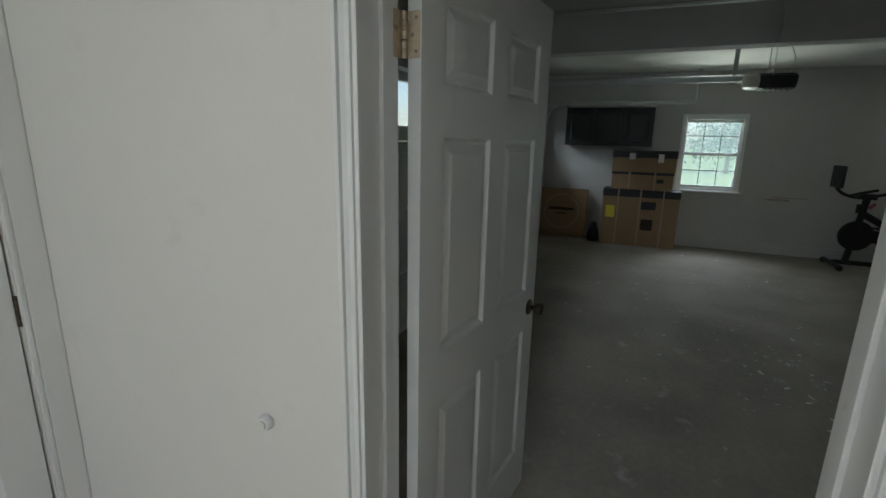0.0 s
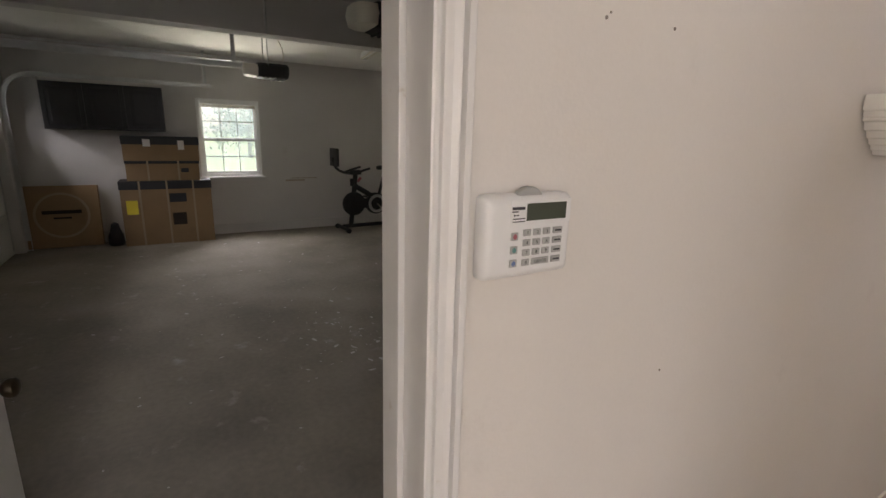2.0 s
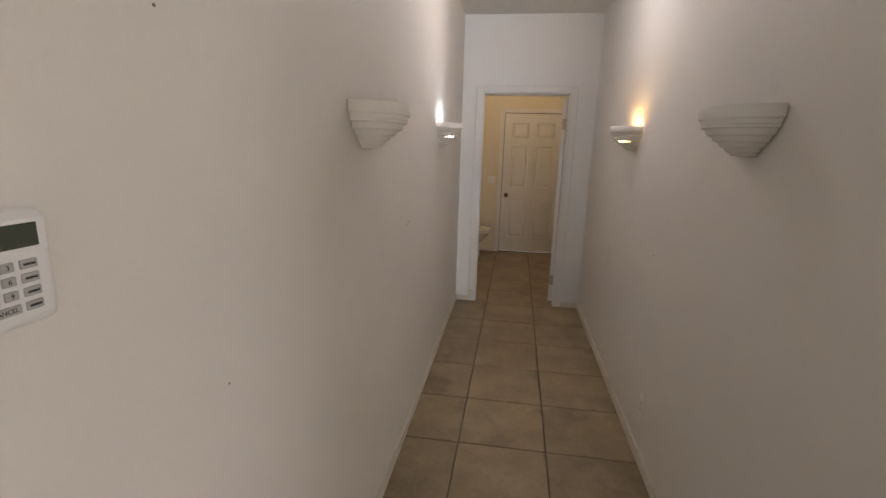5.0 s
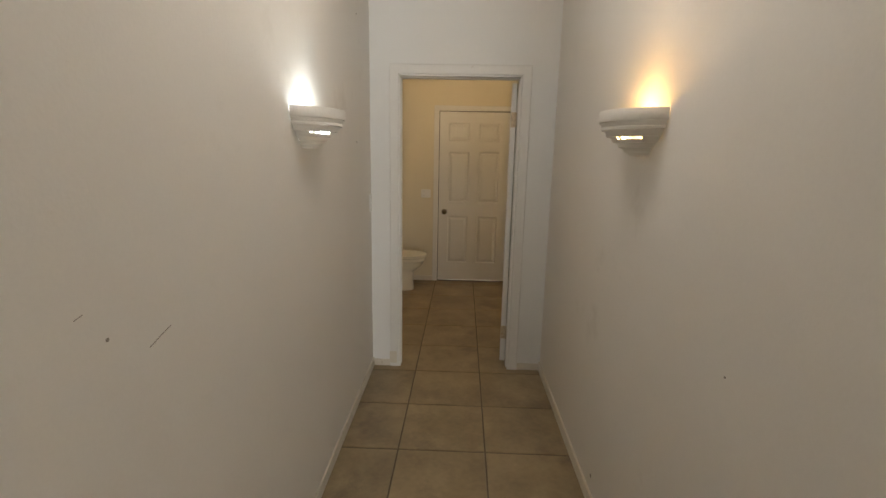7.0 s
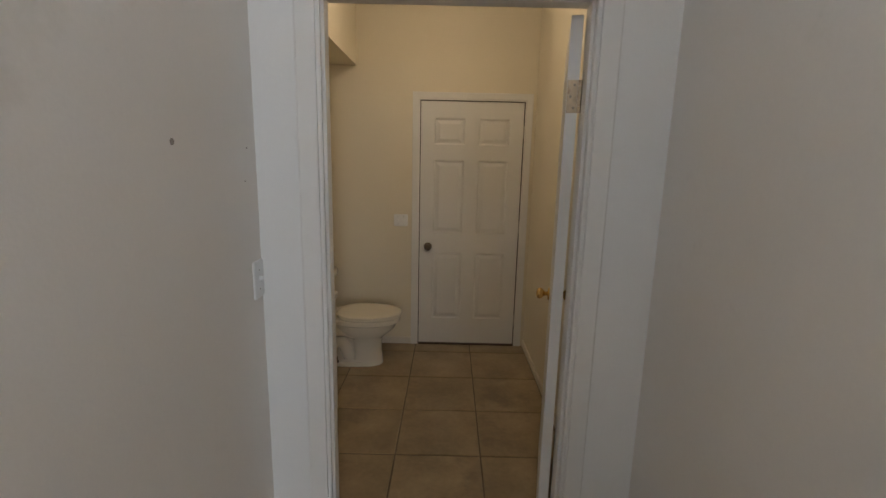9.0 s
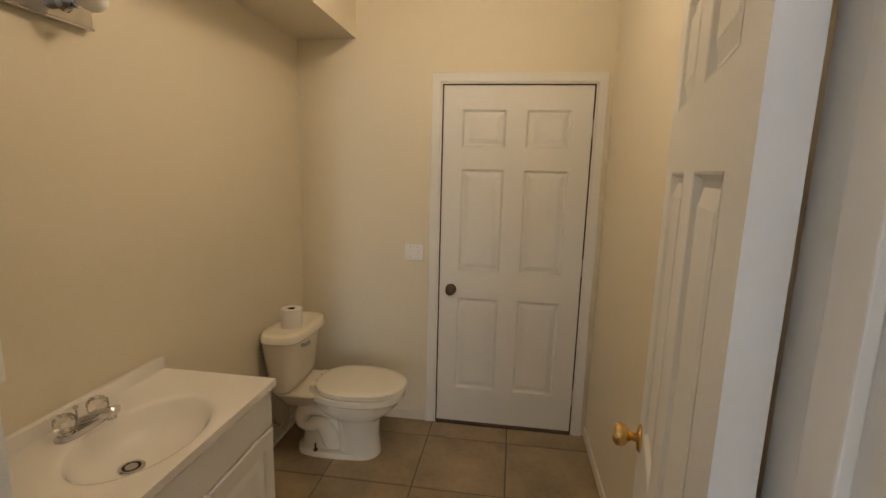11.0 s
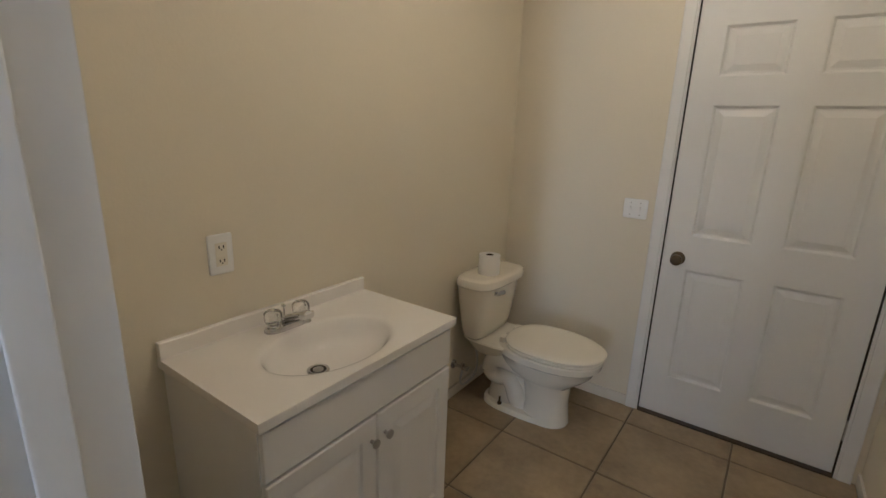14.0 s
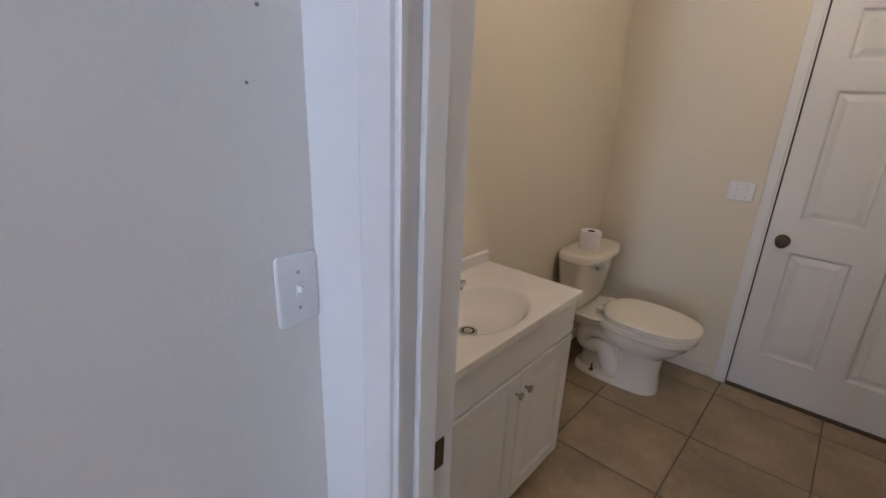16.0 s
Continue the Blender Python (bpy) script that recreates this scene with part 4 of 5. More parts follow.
part("hose", hose(bmesh.new(), bend((0.062, 0, -0.010), (0.055, -0.05, -0.13), (0.085, 0.035, -0.085), 8)[:-1] + bend((0.085, 0.035, -0.085), (0.135, 0.085, -0.03), (0.105, 0.025, 0.19), 10), 0.0058), M_STEEL, g, "grey braided hose", True)


def light_bar():
    g = thing("vanity_light_bar", pose(-0.372, 0.650, 2.003), "chrome vanity light bar with unlit round bulbs", "wall light")
    part("plate", bx(box(0, 0.020, -0.35, 0.35, -0.055, 0.055, bev=0.002), 0.0, 0.026, -0.35, 0.35, -0.060, -0.052, bev=0.002), M_CHROME, g)
    for y in (-0.26, -0.085, 0.09, 0.265):
        s = part("socket", lathe(bmesh.new(), pose(0.020, y, 0, 0, 90, 0), [(0.032, 0), (0.026, 0.006), (0.022, 0.010), (0.022, 0.045), (0.019, 0.047)], 24), M_CHROME, g, "", True)
        part("bulb", lathe(bmesh.new(), pose(0.058, y, 0, 0, 90, 0), [(0.013, 0), (0.015, 0.012), (0.026, 0.026), (0.034, 0.045), (0.034, 0.058), (0.026, 0.076), (0.010, 0.085)], 24), M_BULB, s, "white opal globe bulb", True)


light_bar()
# the second base is added for the hall's unseen fill lamp
for cx, cy, words in ((0.6, 1.25, "round white ceiling light in the bathroom"), (0.76, -1.75, "round white ceiling base added with the hall fill lamp")):
    g = thing("ceiling_light", pose(cx, cy, H), words, "ceiling light")
    part("base", lathe(bmesh.new(), pose(0, 0, -0.025), [(0.13, 0), (0.15, 0.006), (0.15, 0.0245)], 32), M_PLASTIC, g, "", True)


# ---- garage things ----
def window(m, label):
    """Local x along the wall, y into the room, z up, 0 at the sill's middle, in the wall's opening."""
    g = thing("window", m, label, "window", "garage windows")
    g["kind"] = "structure"
    w, h = 0.46, 1.21
    bm = bmesh.new()
    for a, b, c, d in ((-w, -w + 0.05, 0, h), (w - 0.05, w, 0, h), (-w + 0.05, w - 0.05, 0, 0.045), (-w + 0.05, w - 0.05, h - 0.045, h)):
        bx(bm, a, b, -0.11, -0.02, c, d, bev=0.003)
    part("window_frame", bm, M_VINYL, g)
    for z0, z1, y in ((0.045, 0.60, -0.055), (0.575, h - 0.045, -0.085)):
        bm = bmesh.new()
        for a, b, c, d in ((-w + 0.05, -w + 0.085, z0, z1), (w - 0.085, w - 0.05, z0, z1), (-w + 0.085, w - 0.085, z0, z0 + 0.035), (-w + 0.085, w - 0.085, z1 - 0.035, z1)):
            bx(bm, a, b, y - 0.015, y + 0.015, c, d, bev=0.003)
        s = part("sash", bm, M_VINYL, g)
        bm = bmesh.new()
        zm = (z0 + z1) / 2
        bx(bm, -w + 0.085, w - 0.085, y - 0.005, y + 0.005, zm - 0.007, zm + 0.007)
        for k in (1, 2):
            x = -w + 0.085 + (2 * w - 0.17) * k / 3
            bx(bm, x - 0.006, x + 0.006, y - 0.0045, y + 0.0045, z0 + 0.035, z1 - 0.035)
        part("grille", bm, M_VINYL, s)
        p = part("pane", box(-w + 0.085, w - 0.085, y - 0.009, y - 0.006, z0 + 0.035, z1 - 0.035), M_GLASS, s)
        p.visible_shadow = False
    part("sill", box(-w - 0.04, w + 0.04, -0.02, 0.045, -0.022, 0.0, bev=0.004), M_VINYL, g)
    bl = part("blind", box(-w + 0.055, w - 0.055, -0.018, 0.018, h - 0.075, h - 0.045, bev=0.003), M_VINYL, g, "raised blind under the window head")
    for k in range(8):
        part("slat", box(-w + 0.06, w - 0.06, -0.014, 0.014, h - 0.083 - k * 0.007, h - 0.078 - k * 0.007), M_BLIND, bl)
    return g


window(pose(-7.75, -3.78, 0.84, 0, 0, -90), "white double-hung garage window with a raised blind")
window(pose(-7.75, -0.385, 0.84, 0, 0, -90), "white double-hung garage window over the exercise bike")


def overhead_door(x0, x1, label):
    g = thing("overhead_door", pose(0, 0, 0), label, "garage door", "overhead garage doors")
    g["kind"] = "structure"
    n = 4
    hh = (2.10 - GF) / n
    for k in range(n):
        z0 = GF + k * hh
        top = k == n - 1
        wn = 4
        step = (x1 - x0) / wn
        if not top:
            bm = box(x0, x1, -6.60, -6.56, z0 + 0.003, z0 + hh - 0.003, bev=0.004)
            for q in range(wn):
                bx(bm, x0 + q * step + 0.08, x0 + (q + 1) * step - 0.08, -6.562, -6.552, z0 + 0.09, z0 + hh - 0.09, bev=0.006)
            part("door_section", bm, M_ODOOR, g)
        else:
            bm = bmesh.new()
            bx(bm, x0, x1, -6.60, -6.56, z0 + 0.003, z0 + 0.12)
            bx(bm, x0, x1, -6.60, -6.56, z0 + hh - 0.09, z0 + hh - 0.003)
            for q in range(wn + 1):
                xc = x0 + q * step
                bx(bm, max(x0, xc - 0.07), min(x1, xc + 0.07), -6.60, -6.56, z0 + 0.12, z0 + hh - 0.09)
            for q in range(wn):
                xc = x0 + (q + 0.5) * step
                bx(bm, xc - 0.012, xc + 0.012, -6.595, -6.565, z0 + 0.12, z0 + hh - 0.09)
            s = part("door_section", bm, M_ODOOR, g, "top section with glass panes")
            for q in range(wn):
                p = part("pane", box(x0 + q * step + 0.07, x0 + (q + 1) * step - 0.07, -6.585, -6.581, z0 + 0.12, z0 + hh - 0.09), M_GLASS, s)
                p.visible_shadow = False
    for x in (x0 + 0.06, x1 - 0.06):
        part("hinge_strip", box(x - 0.02, x + 0.02, -6.556, -6.548, GF + 0.05, 2.05, bev=0.002), M_STEEL, g)


overhead_door(-7.36, -4.94, "closed pale sectional garage door with top panes")
overhead_door(-3.86, -0.74, "closed pale sectional garage door with top panes beside the hall")


def door_track(x, y1, z, label, side):
    g = thing("door_track", pose(x, 0, 0), label, "door track", "overhead door tracks")
    path = [(0, -6.42, GF), (0, -6.42, z - 0.40)] + bend((0, -6.42, z - 0.40), (0, -6.42, z), (0, -6.05, z), 8)[1:] + [(0, y1, z)]
    bm = bmesh.new()
    loops = []
    for i, p in enumerate(path):
        p = Vector(p)
        d = (Vector(path[min(i + 1, len(path) - 1)]) - Vector(path[max(i - 1, 0)])).normalized()
        nrm = Vector((1, 0, 0)).cross(d)
        loops.append([p + Vector((a, 0, 0)) + nrm * b for a, b in ((-0.012, -0.028), (0.012, -0.028), (0.012, -0.022), (-0.006, -0.022), (-0.006, 0.022), (0.012, 0.022), (0.012, 0.028), (-0.012, 0.028))])
    part("rail", rings(bm, loops), M_STEEL, g)
    part("hanger", box(-0.016, 0.016, y1 - 0.10, y1 - 0.06, z + 0.028, 2.70 if x < -4.62 else 3.05), M_STEEL, g)
    part("roller", rod(bmesh.new(), (0.0, -6.06, z - 0.05), (side * 0.10, -6.06, z - 0.05), 0.022), M_NICKEL, g)


door_track(-7.47, -4.02, 2.215, "galvanised steel garage door track along the wall", 1)
door_track(-4.86, -3.92, 2.235, "galvanised steel garage door track by the beam", -1)
door_track(-0.62, -3.60, 2.22, "galvanised steel garage door track by the hall wall", -1)


def opener(x, y, z, top, label):
    g = thing("garage_opener", pose(x, y, z), label, "garage opener", "garage door openers")
    loops = [oval(0, 0, zz, 0.15 - e, 0.19 - e, 32, 5) for zz, e in ((-0.085, 0.04), (-0.075, 0.012), (-0.02, 0.0), (0.05, 0.0), (0.075, 0.02))]
    part("housing", rings(bmesh.new(), loops), M_BLACK, g, "black motor housing with ribs", True)
    part("light_cover", rings(bmesh.new(), [oval(0, -0.215, zz, 0.14 - e, 0.10 - e, 28, 3) for zz, e in ((-0.075, 0.05), (-0.06, 0.015), (0.0, 0.0), (0.055, 0.01))]), M_IVORY, g, "milky plastic lamp cover", True)
    for q in range(6):
        part("rib", box(-0.13, 0.13, -0.12 + q * 0.05, -0.105 + q * 0.05, -0.092, -0.078, bev=0.003), M_BLACK, g)
    r = part("rail", box(-0.022, 0.022, -6.40 - y, -0.10, 0.075, 0.110, bev=0.002), M_STEEL, g, "long steel drive rail")
    bm = box(-0.045, -0.030, -6.40 - y, -0.3, 0.080, 0.090)
    bx(bm, 0.030, 0.045, -6.40 - y, -0.3, 0.080, 0.090)
    part("chain", bm, M_NICKEL, r)
    for sx in (-0.14, 0.14):
        bm = box(sx - 0.022, sx + 0.022, -0.06, -0.057, 0.05, top - z)
        for q in range(8):
            zz = 0.1 + q * 0.045
            if zz < top - 0.04 - z:
                rod(bm, (sx, -0.0605, zz), (sx, -0.0565, zz), 0.007, n=8)
        part("hanger", bm, M_STEEL, g, "perforated steel hanger")
    part("brace", box(-0.17, 0.17, -0.064, -0.060, 0.085, 0.115), M_STEEL, g)
    part("cord", hose(bmesh.new(), bend((0.05, 0.1, 0.06), (0.06, 0.2, 0.25), (0.02, 0.02, top - z), 8), 0.006), M_IVORY, g)


opener(-5.40, -3.53, 2.26, 2.70, "garage door opener with a milky lamp cover hanging from the ceiling")
opener(-2.40, -3.30, 2.30, 3.05, "black garage door opener hanging from the ceiling near the hall")


def wall_cabinet():
    g = thing("wall_cabinet", pose(-7.75, -5.36, 1.53), "dark espresso three-door wall cabinet in the garage", "cabinet")
    # local x out of the wall, y along it
    w, h, d = 0.69, 0.61, 0.30
    part("body", box(0, d, -w, w, 0, h, bev=0.003), M_ESPRESSO, g)
    for k in range(3):
        a, b = -w + k * 2 * w / 3 + 0.003, -w + (k + 1) * 2 * w / 3 - 0.003
        loops = []
        for ins, x in ((0, d), (0, d + 0.016), (0.003, d + 0.019), (0.05, d + 0.019), (0.056, d + 0.011), (0.085, d + 0.012), (0.10, d + 0.017)):
            loops.append([Vector((x, a + ins, 0.004 + ins)), Vector((x, b - ins, 0.004 + ins)), Vector((x, b - ins, h - 0.004 - ins)), Vector((x, a + ins, h - 0.004 - ins))])
        part("door", rings(bmesh.new(), loops), M_ESPRESSO, g)


wall_cabinet()


def carton(y0, y1, z0, z1, x0, x1, label, dark=0.05, straps=3, marks=()):
    """A shipping carton with flaps, tape and printing on its front (x1)."""
    g = thing("cardboard_box", pose((x0 + x1) / 2, (y0 + y1) / 2, z0), label, "cardboard box", "cartons stacked by the garage wall")
    hx, hy, h = (x1 - x0) / 2, (y1 - y0) / 2, z1 - z0
    part("carton", box(-hx, hx, -hy, hy, 0, h, bev=0.006), M_CARD, g)
    if dark:
        part("lid", box(-hx - 0.008, hx + 0.008, -hy - 0.008, hy + 0.008, h - dark, h + 0.004, bev=0.004), M_INK, g, "black printed lid")
    for k in range(straps):
        y = -hy + 2 * hy * (k + 0.7) / (straps + 0.4)
        part("strap", bx(box(hx, hx + 0.0102, y - 0.012, y + 0.012, 0, h + 0.006), -hx, hx + 0.0102, y - 0.012, y + 0.012, h + 0.005, h + 0.007), M_TAPE, g, "clear packing strap")
    for u0, u1, v0, v1, mm in marks:
        part("print", box(hx - 0.001, hx + 0.0025 + (0.008 if v1 > h - dark else 0), -hy + u0, -hy + u1, v0, v1), mm, g)
    return g


carton(-5.32, -4.16, GF, 0.825, -7.71, -7.26, "large brown shipping carton with a black lid", 0.11, 3,
       ((0.06, 0.20, 0.46, 0.66, M_YELLOW), (0.60, 0.82, 0.62, 0.75, M_INK), (0.62, 0.80, 0.28, 0.46, M_CORE)))
carton(-5.213, -4.295, 0.836, 1.115, -7.70, -7.26, "flat brown carton on top of another", 0.035, 2, ((0.68, 0.78, 0.12, 0.18, M_INK),))
carton(-5.225, -4.28, 1.121, 1.458, -7.70, -7.25, "flat brown carton with a black lid and torn labels", 0.11, 0, ((0.25, 0.34, 0.20, 0.30, M_PAPER), (0.68, 0.76, 0.16, 0.29, M_PAPER)))

g = thing("flat_carton", pose(-7.58, -6.03, GF, 0, -7, 0), "flat brown carton with a round print leaning on the wall", "cardboard box")
part("carton", box(0, 0.12, -0.43, 0.43, 0.004, 0.86, bev=0.006), M_CARD, g)
bm = lathe(bmesh.new(), pose(0.12, 0, 0.45, 0, 90, 0), [(0.315, 0.0), (0.315, 0.002), (0.285, 0.002), (0.285, 0.0)], 48, False)
part("print", bm, M_TAPE, g, "round printed ring")
part("print", bx(box(0.1195, 0.122, -0.22, 0.22, 0.47, 0.52), 0.1195, 0.122, -0.10, 0.10, 0.40, 0.425), M_CORE, g, "bar of dark printing")
g = thing("tool_bag", pose(-7.50, -5.45, GF), "small black bag on the garage floor", "bag")
part("bag", rings(bmesh.new(), [oval(0, 0, z, 0.16 * s, 0.10 * s, 20, 2.6) for z, s in ((0, 0.9), (0.04, 1.0), (0.14, 0.9), (0.22, 0.6), (0.30, 0.45), (0.32, 0.2))]), M_BLACK, g, "", True)


def exercise_bike():
    g = thing("exercise_bike", pose(-7.22, -1.57, GF, 0, 0, 3), "black upright exercise bike with a screen and water-bottle holder", "exercise bike")
    # local y along the bike, front at -y
    P_ = lambda name, bm, mm=M_BLACK, parent=None, label="": part(name, bm, mm, parent or g, label, True)
    P_("base_rail", bx(bmesh.new(), -0.035, 0.035, -0.55, 0.62, 0.05, 0.11, bev=0.012))
    for y in (-0.55, 0.62):
        f = P_("foot_bar", rod(bmesh.new(), (-0.27, y, 0.055), (0.27, y, 0.055), 0.032))
        for x in (-0.27, 0.27):
            P_("foot_cap", rod(bmesh.new(), (x - 0.02, y, 0.042), (x + 0.02, y, 0.042), 0.041), M_BLACK, f)
    fw = P_("flywheel", lathe(bmesh.new(), pose(-0.03, -0.34, 0.47, 0, 90, 0), [(0.02, -0.01), (0.17, 0), (0.205, 0.005), (0.21, 0.03), (0.205, 0.055), (0.17, 0.06), (0.02, 0.07)], 36))
    cr = P_("crank_cover", lathe(bmesh.new(), pose(-0.06, 0.08, 0.46, 0, 90, 0), [(0.03, 0), (0.17, 0.005), (0.19, 0.02), (0.19, 0.10), (0.17, 0.115), (0.13, 0.118)], 36))
    P_("cover_ring", lathe(bmesh.new(), pose(0.06, 0.08, 0.46, 0, 90, 0), [(0.165, 0), (0.165, 0.004), (0.115, 0.006), (0.115, 0.0)], 36, False), M_STEEL, cr, "silver ring")
    P_("belt_guard", bx(bmesh.new(), -0.03, 0.04, -0.34, 0.10, 0.38, 0.56, bev=0.03))
    for s, y in ((1, 0.20), (-1, -0.04)):
        c = P_("crank_arm", rod(bmesh.new(), (s * 0.07, 0.08, 0.46), (s * 0.09, y, 0.46 - s * 0.12), 0.014), M_NICKEL)
        P_("pedal", bx(bmesh.new(), s * 0.15 - 0.05, s * 0.15 + 0.05, y - 0.05, y + 0.05, 0.45 - s * 0.12 - 0.012, 0.45 - s * 0.12 + 0.014, bev=0.006), M_BLACK, c)
    P_("main_frame", rod(bmesh.new(), (0, -0.34, 0.80), (0, 0.34, 0.40), 0.045))
    P_("front_post", rod(bmesh.new(), (0, -0.40, 0.09), (0, -0.30, 1.02), 0.042))
    P_("rear_post", rod(bmesh.new(), (0, 0.20, 0.40), (0, 0.40, 0.10), 0.04))
    sp = P_("seat_post", rod(bmesh.new(), (0, 0.10, 0.45), (0, 0.27, 1.06), 0.028))
    P_("seat", rings(bmesh.new(), [[Vector((p.y, 0.25 + p.x, p.z)) for p in oval(0, 0, z, 0.15 - e, 0.10 - e, 28, 2.2, front=0.12 - e)] for z, e in ((1.06, 0.03), (1.075, 0.0), (1.11, 0.004), (1.13, 0.03))]), M_BLACK, sp)
    P_("weight_rack", bx(bmesh.new(), -0.14, 0.14, 0.36, 0.42, 1.02, 1.06, bev=0.015), M_BLACK, sp)
    hb = P_("handlebar", hose(bmesh.new(), [(0.20, -0.12, 1.10), (0.21, -0.30, 1.05), (0.12, -0.44, 1.02), (-0.12, -0.44, 1.02), (-0.21, -0.30, 1.05), (-0.20, -0.12, 1.10)], 0.020))
    P_("stem", bx(bmesh.new(), -0.04, 0.04, -0.40, -0.20, 0.98, 1.06, bev=0.02), M_BLACK, hb)
    arm = P_("screen_arm", hose(bmesh.new(), bend((0, -0.38, 1.0), (0, -0.72, 1.02), (0, -0.70, 1.28), 8), 0.022))
    P_("screen", bx(bmesh.new(), -0.17, 0.17, -0.70, -0.655, 1.13, 1.43, bev=0.012), M_BLACK, arm)
    P_("resistance_knob", rod(bmesh.new(), (0, -0.26, 0.86), (0, -0.20, 0.93), 0.022), M_RED)
    P_("bottle_holder", rod(bmesh.new(), (0.09, -0.40, 0.80), (0.09, -0.40, 0.92), 0.04))


exercise_bike()

g = thing("strip_light", pose(-5.50, -2.20, 2.70, 0, 0, 81), "unlit white fluorescent strip light on the garage ceiling", "ceiling light")
part("body", box(-0.05, 0.05, -0.61, 0.61, -0.055, 0, bev=0.004), M_PLASTIC, g)
for s in (-1, 1):
    part("tube", rod(bmesh.new(), (s * 0.035, -0.58, -0.075), (s * 0.035, 0.58, -0.075), 0.013), M_IVORY, g)
    part("end_cap", box(-0.052, 0.052, s * 0.595 - 0.018, s * 0.595 + 0.018, -0.095, -0.05, bev=0.003), M_PLASTIC, g)
tagged(finish("conduit", rod(bmesh.new(), (-4.385, -3.75, 2.485), (-4.385, -3.75, 3.05), 0.012), M_STEEL), "thin conduit on the beam", "conduit")
tagged(finish("wall_stain", bx(box(-7.7496, -7.7485, -2.95, -2.62, 0.74, 0.77, bev=0.0004), -7.7496, -7.7485, -2.85, -2.4, 0.785, 0.80, bev=0.0004), mat("stain", (0.42, 0.36, 0.29), 0.9, vary=0.3, scale=15)), "brownish water stain on the garage wall", "wall mark")

# plaster specks on the concrete
rs = random.Random(11)
bm = bmesh.new()
for k in range(240):
    if k < 90:
        x, y = rs.gauss(-2.9, 0.35), rs.gauss(-3.55, 0.30)
    else:
        x, y = rs.uniform(-7.0, -0.8), rs.uniform(-6.0, -0.8)
    r = rs.choice((0.004, 0.006, 0.008, 0.012, 0.02)) * rs.uniform(0.6, 1.2)
    a0 = rs.uniform(0, 6.28)
    vs = []
    for i in range(7):
        a = 2 * math.pi * i / 7
        rr = r * rs.uniform(0.5, 1.2)
        u, v = rr * math.cos(a) * 1.6, rr * math.sin(a) * 0.7
        vs.append(bm.verts.new((x + u * math.cos(a0) - v * math.sin(a0), y + u * math.sin(a0) + v * math.cos(a0), GF + 0.0015)))
    bm.faces.new(vs)
tagged(finish("plaster_specks", bm, M_CHALK), "dried white plaster specks on the concrete floor", "specks", kind="stuff")


# ---- outside ----
bm = bmesh.new()
bmesh.ops.create_grid(bm, x_segments=30, y_segments=30, size=400)
structure("ground", bm, M_GRASS, "green lawn reaching to the distance", "ground").location = (0, 0, -0.35)


def tree(x, y, s, seed):
    r = random.Random(seed)
    g = thing("tree", pose(x, y, -0.36), "leafy green broad-crowned tree on the lawn", "tree", "trees beyond the garage windows")
    bm = bmesh.new()
    hose(bm, [(0, 0, 0), (0.1, 0, 1.2 * s), (0.0, 0.1, 2.6 * s)], 0.16 * s, 9)
    tips = []
    for k in range(7):
        a = 2 * math.pi * k / 7 + r.random()
        tip = Vector((1.6 * s * math.cos(a), 1.6 * s * math.sin(a), s * r.uniform(1.3, 4.4)))
        rod(bm, (0, 0, 2.0 * s), tip, 0.09 * s, 0.02 * s, 7)
        tips.append(tip)
    part("trunk", bm, M_BARK, g)
    vs, fs = [], []
    for k in range(2600):
        c = r.choice(tips) + Vector((r.gauss(0, 0.75), r.gauss(0, 0.75), r.gauss(0.1, 0.6))) * s
        d = Euler((r.uniform(0, 6.3), r.uniform(0, 6.3), r.uniform(0, 6.3))).to_matrix()
        q = 0.13 * s * r.uniform(0.6, 1.3)
        i = len(vs)
        vs += [c + d @ Vector(p) for p in ((-q, 0, 0), (0, -q * 0.5, 0.02), (q, 0, 0), (0, q * 0.5, 0.02))]
        fs.append((i, i + 1, i + 2, i + 3))
    me = bpy.data.meshes.new("crown")
    me.from_pydata(vs, [], fs)
    me.materials.append(M_LEAF)
    cr = new("crown", me)
    cr.parent = g


for k, (x, y, s) in enumerate(((-34, -11, 1.0), (-38, -5.2, 1.0), (-37, 0.6, 0.95), (-41, 4.0, 1.1), (-36, 11.0, 0.9), (-40, 16, 1.1))):
    tree(x, y, s, k)


def deck_stairs():
    g = thing("deck_stairs", pose(-12.5, -2.6, -0.35), "white wooden outdoor stair with a railing", "stairs")
    n = 6
    for k in range(n):
        part("tread", box(-0.55, 0.55, k * 0.27, k * 0.27 + 0.30, 0.17 * (k + 1) - 0.035, 0.17 * (k + 1), bev=0.004), M_SIDING, g)
    for sx in (-0.58, 0.58):
        part("handrail", rod(bmesh.new(), (sx, 0.0, 1.05), (sx, n * 0.27, 1.05 + n * 0.17), 0.05), M_SIDING, g)
        part("stringer", rod(bmesh.new(), (sx, 0.0, 0.10), (sx, n * 0.27, 0.05 + n * 0.17), 0.09), M_SIDING, g)
        for k in range(9):
            y = k * n * 0.27 / 8
            part("baluster", rod(bmesh.new(), (sx, y, 0.1 + y * 0.63), (sx, y, 1.05 + y * 0.63), 0.022, n=6), M_SIDING, g)
    part("deck", box(-1.5, 0.6, n * 0.27 + 0.02, n * 0.27 + 2.6, n * 0.17, n * 0.17 + 0.12), M_SIDING, g)
    for x, y in ((-1.4, 1.8), (0.5, 1.8), (-1.4, 4.1), (0.5, 4.1)):
        part("post", box(x - 0.05, x + 0.05, y - 0.05, y + 0.05, 0, n * 0.17 + 1.0), M_SIDING, g)


deck_stairs()


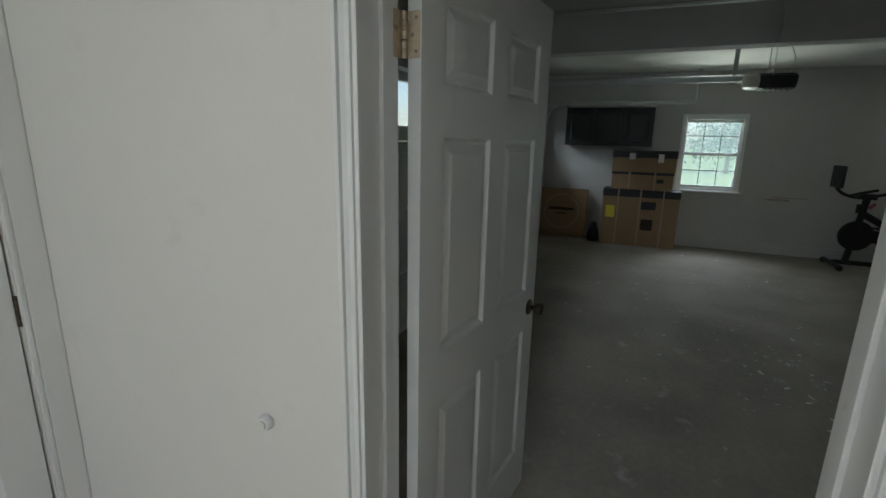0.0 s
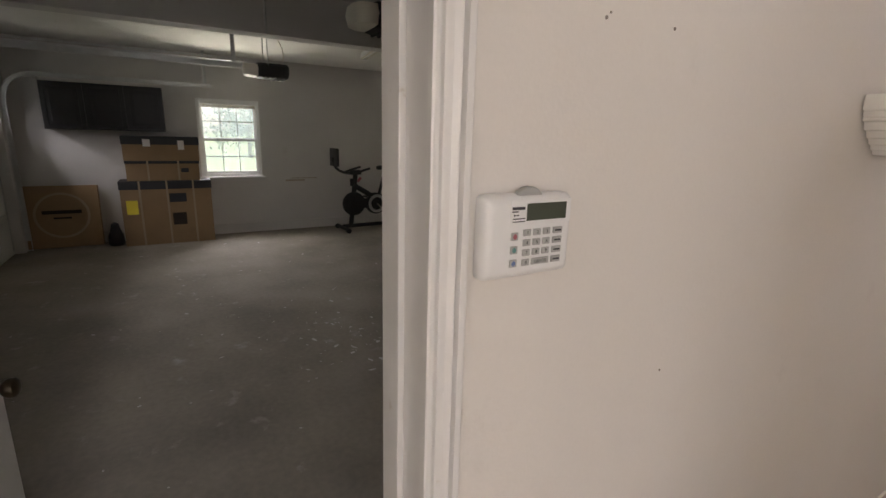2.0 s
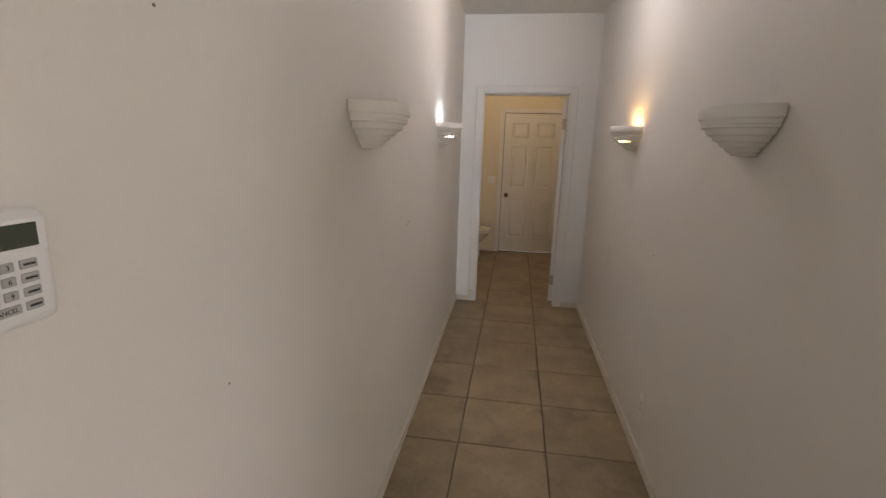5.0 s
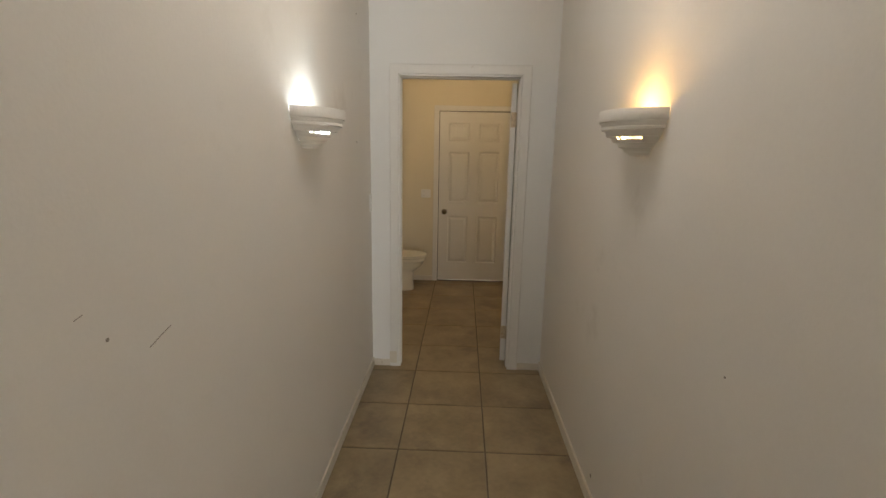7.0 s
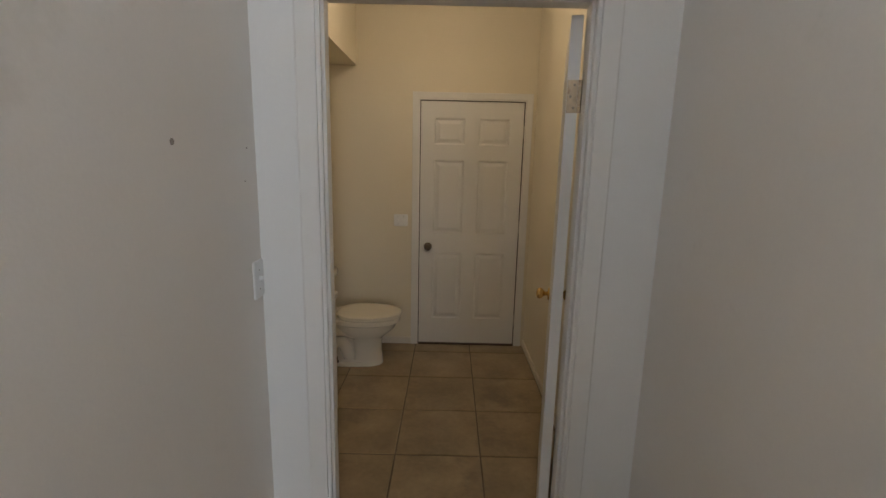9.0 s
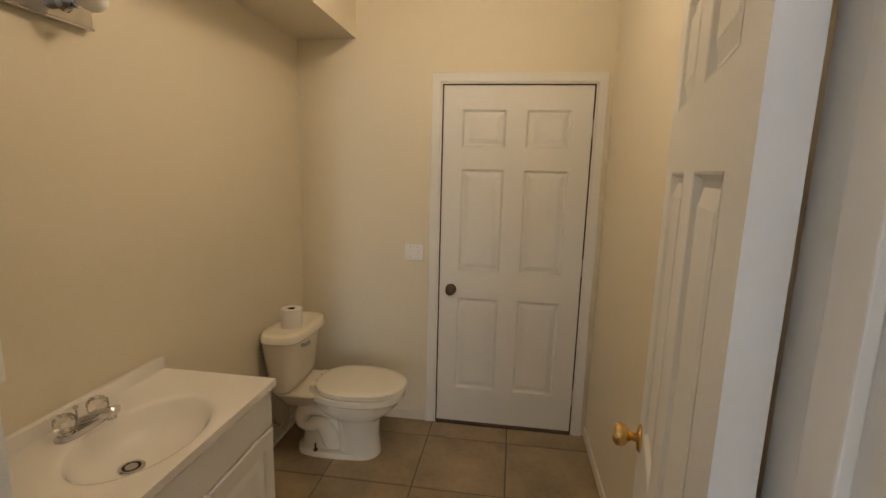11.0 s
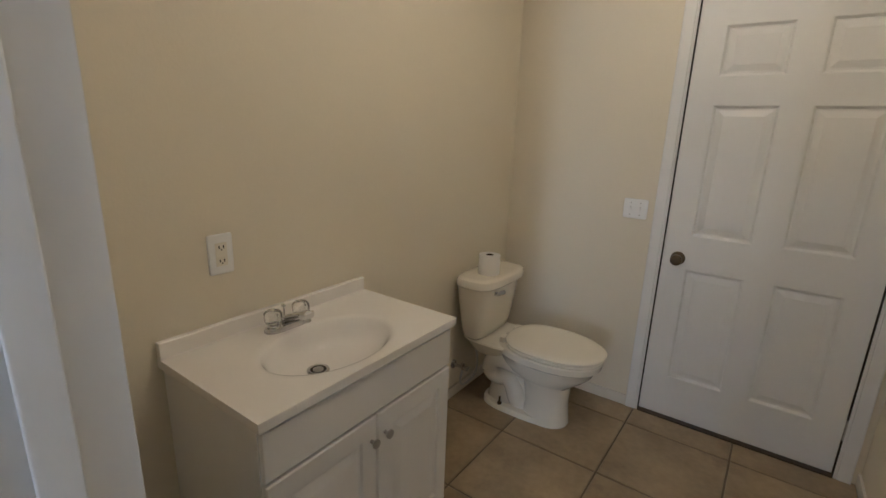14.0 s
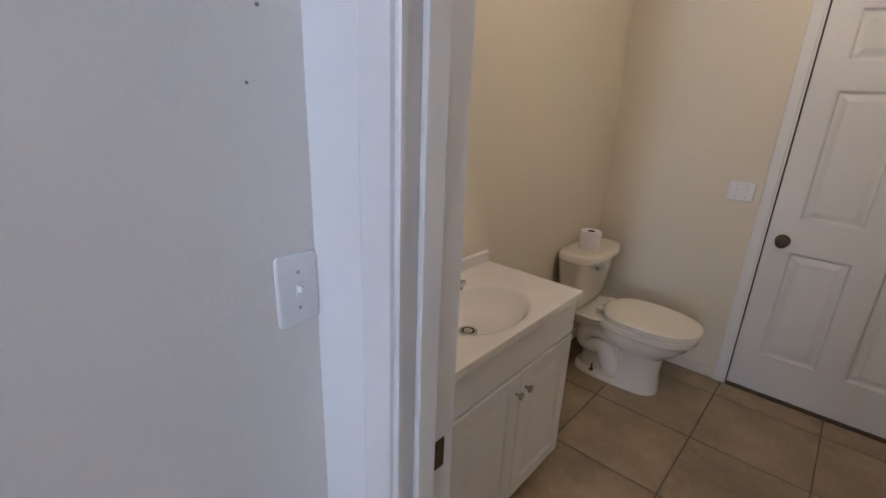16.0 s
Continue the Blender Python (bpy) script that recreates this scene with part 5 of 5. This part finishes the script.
# ---- floor tiles ----
floor = structure("floor", bx(bx(box(0.0, 1.47, -6.6, -0.001, -0.1, -0.004), -0.42, 1.45, 0.0, 2.45, -0.1, -0.0042), 0.0, 1.42, -0.002, 0.001, -0.1, -0.0043), M_GROUT, "brown tiled floor with dark grout lines", "floor")
PX, PY, SKEW = 0.466, 0.459, 0.0100


def clip(poly, axis, limit, keep_low):
    out = []
    for a, b in zip(poly, poly[1:] + poly[:1]):
        ia, ib = ((p[axis] <= limit) == keep_low for p in (a, b))
        if ia:
            out.append(a)
        if ia != ib:
            t = (limit - a[axis]) / (b[axis] - a[axis])
            out.append((a[0] + t * (b[0] - a[0]), a[1] + t * (b[1] - a[1])))
    return out


shared = {}
rs = random.Random(3)
for k in range(-26, 6):
    for c in range(-2, 10):
        y0 = -0.075 + k * PY
        x0 = 0.447 + SKEW * y0 + c * PX
        gp = 0.0038
        poly = [(x0 + gp, y0 + gp), (x0 + PX - gp, y0 + gp), (x0 + PX - gp + SKEW * PY, y0 + PY - gp), (x0 + gp + SKEW * PY, y0 + PY - gp)]
        for axis, limit, low in ((0, 4.6 if k < -8 else 1.44, True), (0, 0.02 if k < 0 else -0.42, False), (0, 1.40 if k < -14 else -9, False), (1, 2.44, True), (1, -11.8, False)):
            poly = clip(poly, axis, limit, low) if len(poly) > 2 else []
        if len(poly) < 3:
            continue
        ox, oy = poly[0]
        key = tuple((round(p[0] - ox, 3), round(p[1] - oy, 3)) for p in poly)
        if key not in shared:
            cx, cy = sum(p[0] for p in key) / len(key), sum(p[1] for p in key) / len(key)
            bm = bmesh.new()
            loops = [[Vector((p[0], p[1], -0.009)) for p in key], [Vector((p[0], p[1], -0.0022)) for p in key]]
            loops.append([Vector((p[0] + math.copysign(0.003, cx - p[0]), p[1] + math.copysign(0.003, cy - p[1]), 0.0)) for p in key])
            rings(bm, loops)
            bmesh.ops.recalc_face_normals(bm, faces=bm.faces)
            me = bpy.data.meshes.new("tile")
            bm.to_mesh(me)
            bm.free()
            me.materials.append(M_TILE)
            shared[key] = me
        t = new("tile", shared[key])
        t.location = (ox, oy, 0.0006 * rs.random() - 0.0003)
        t.parent = floor
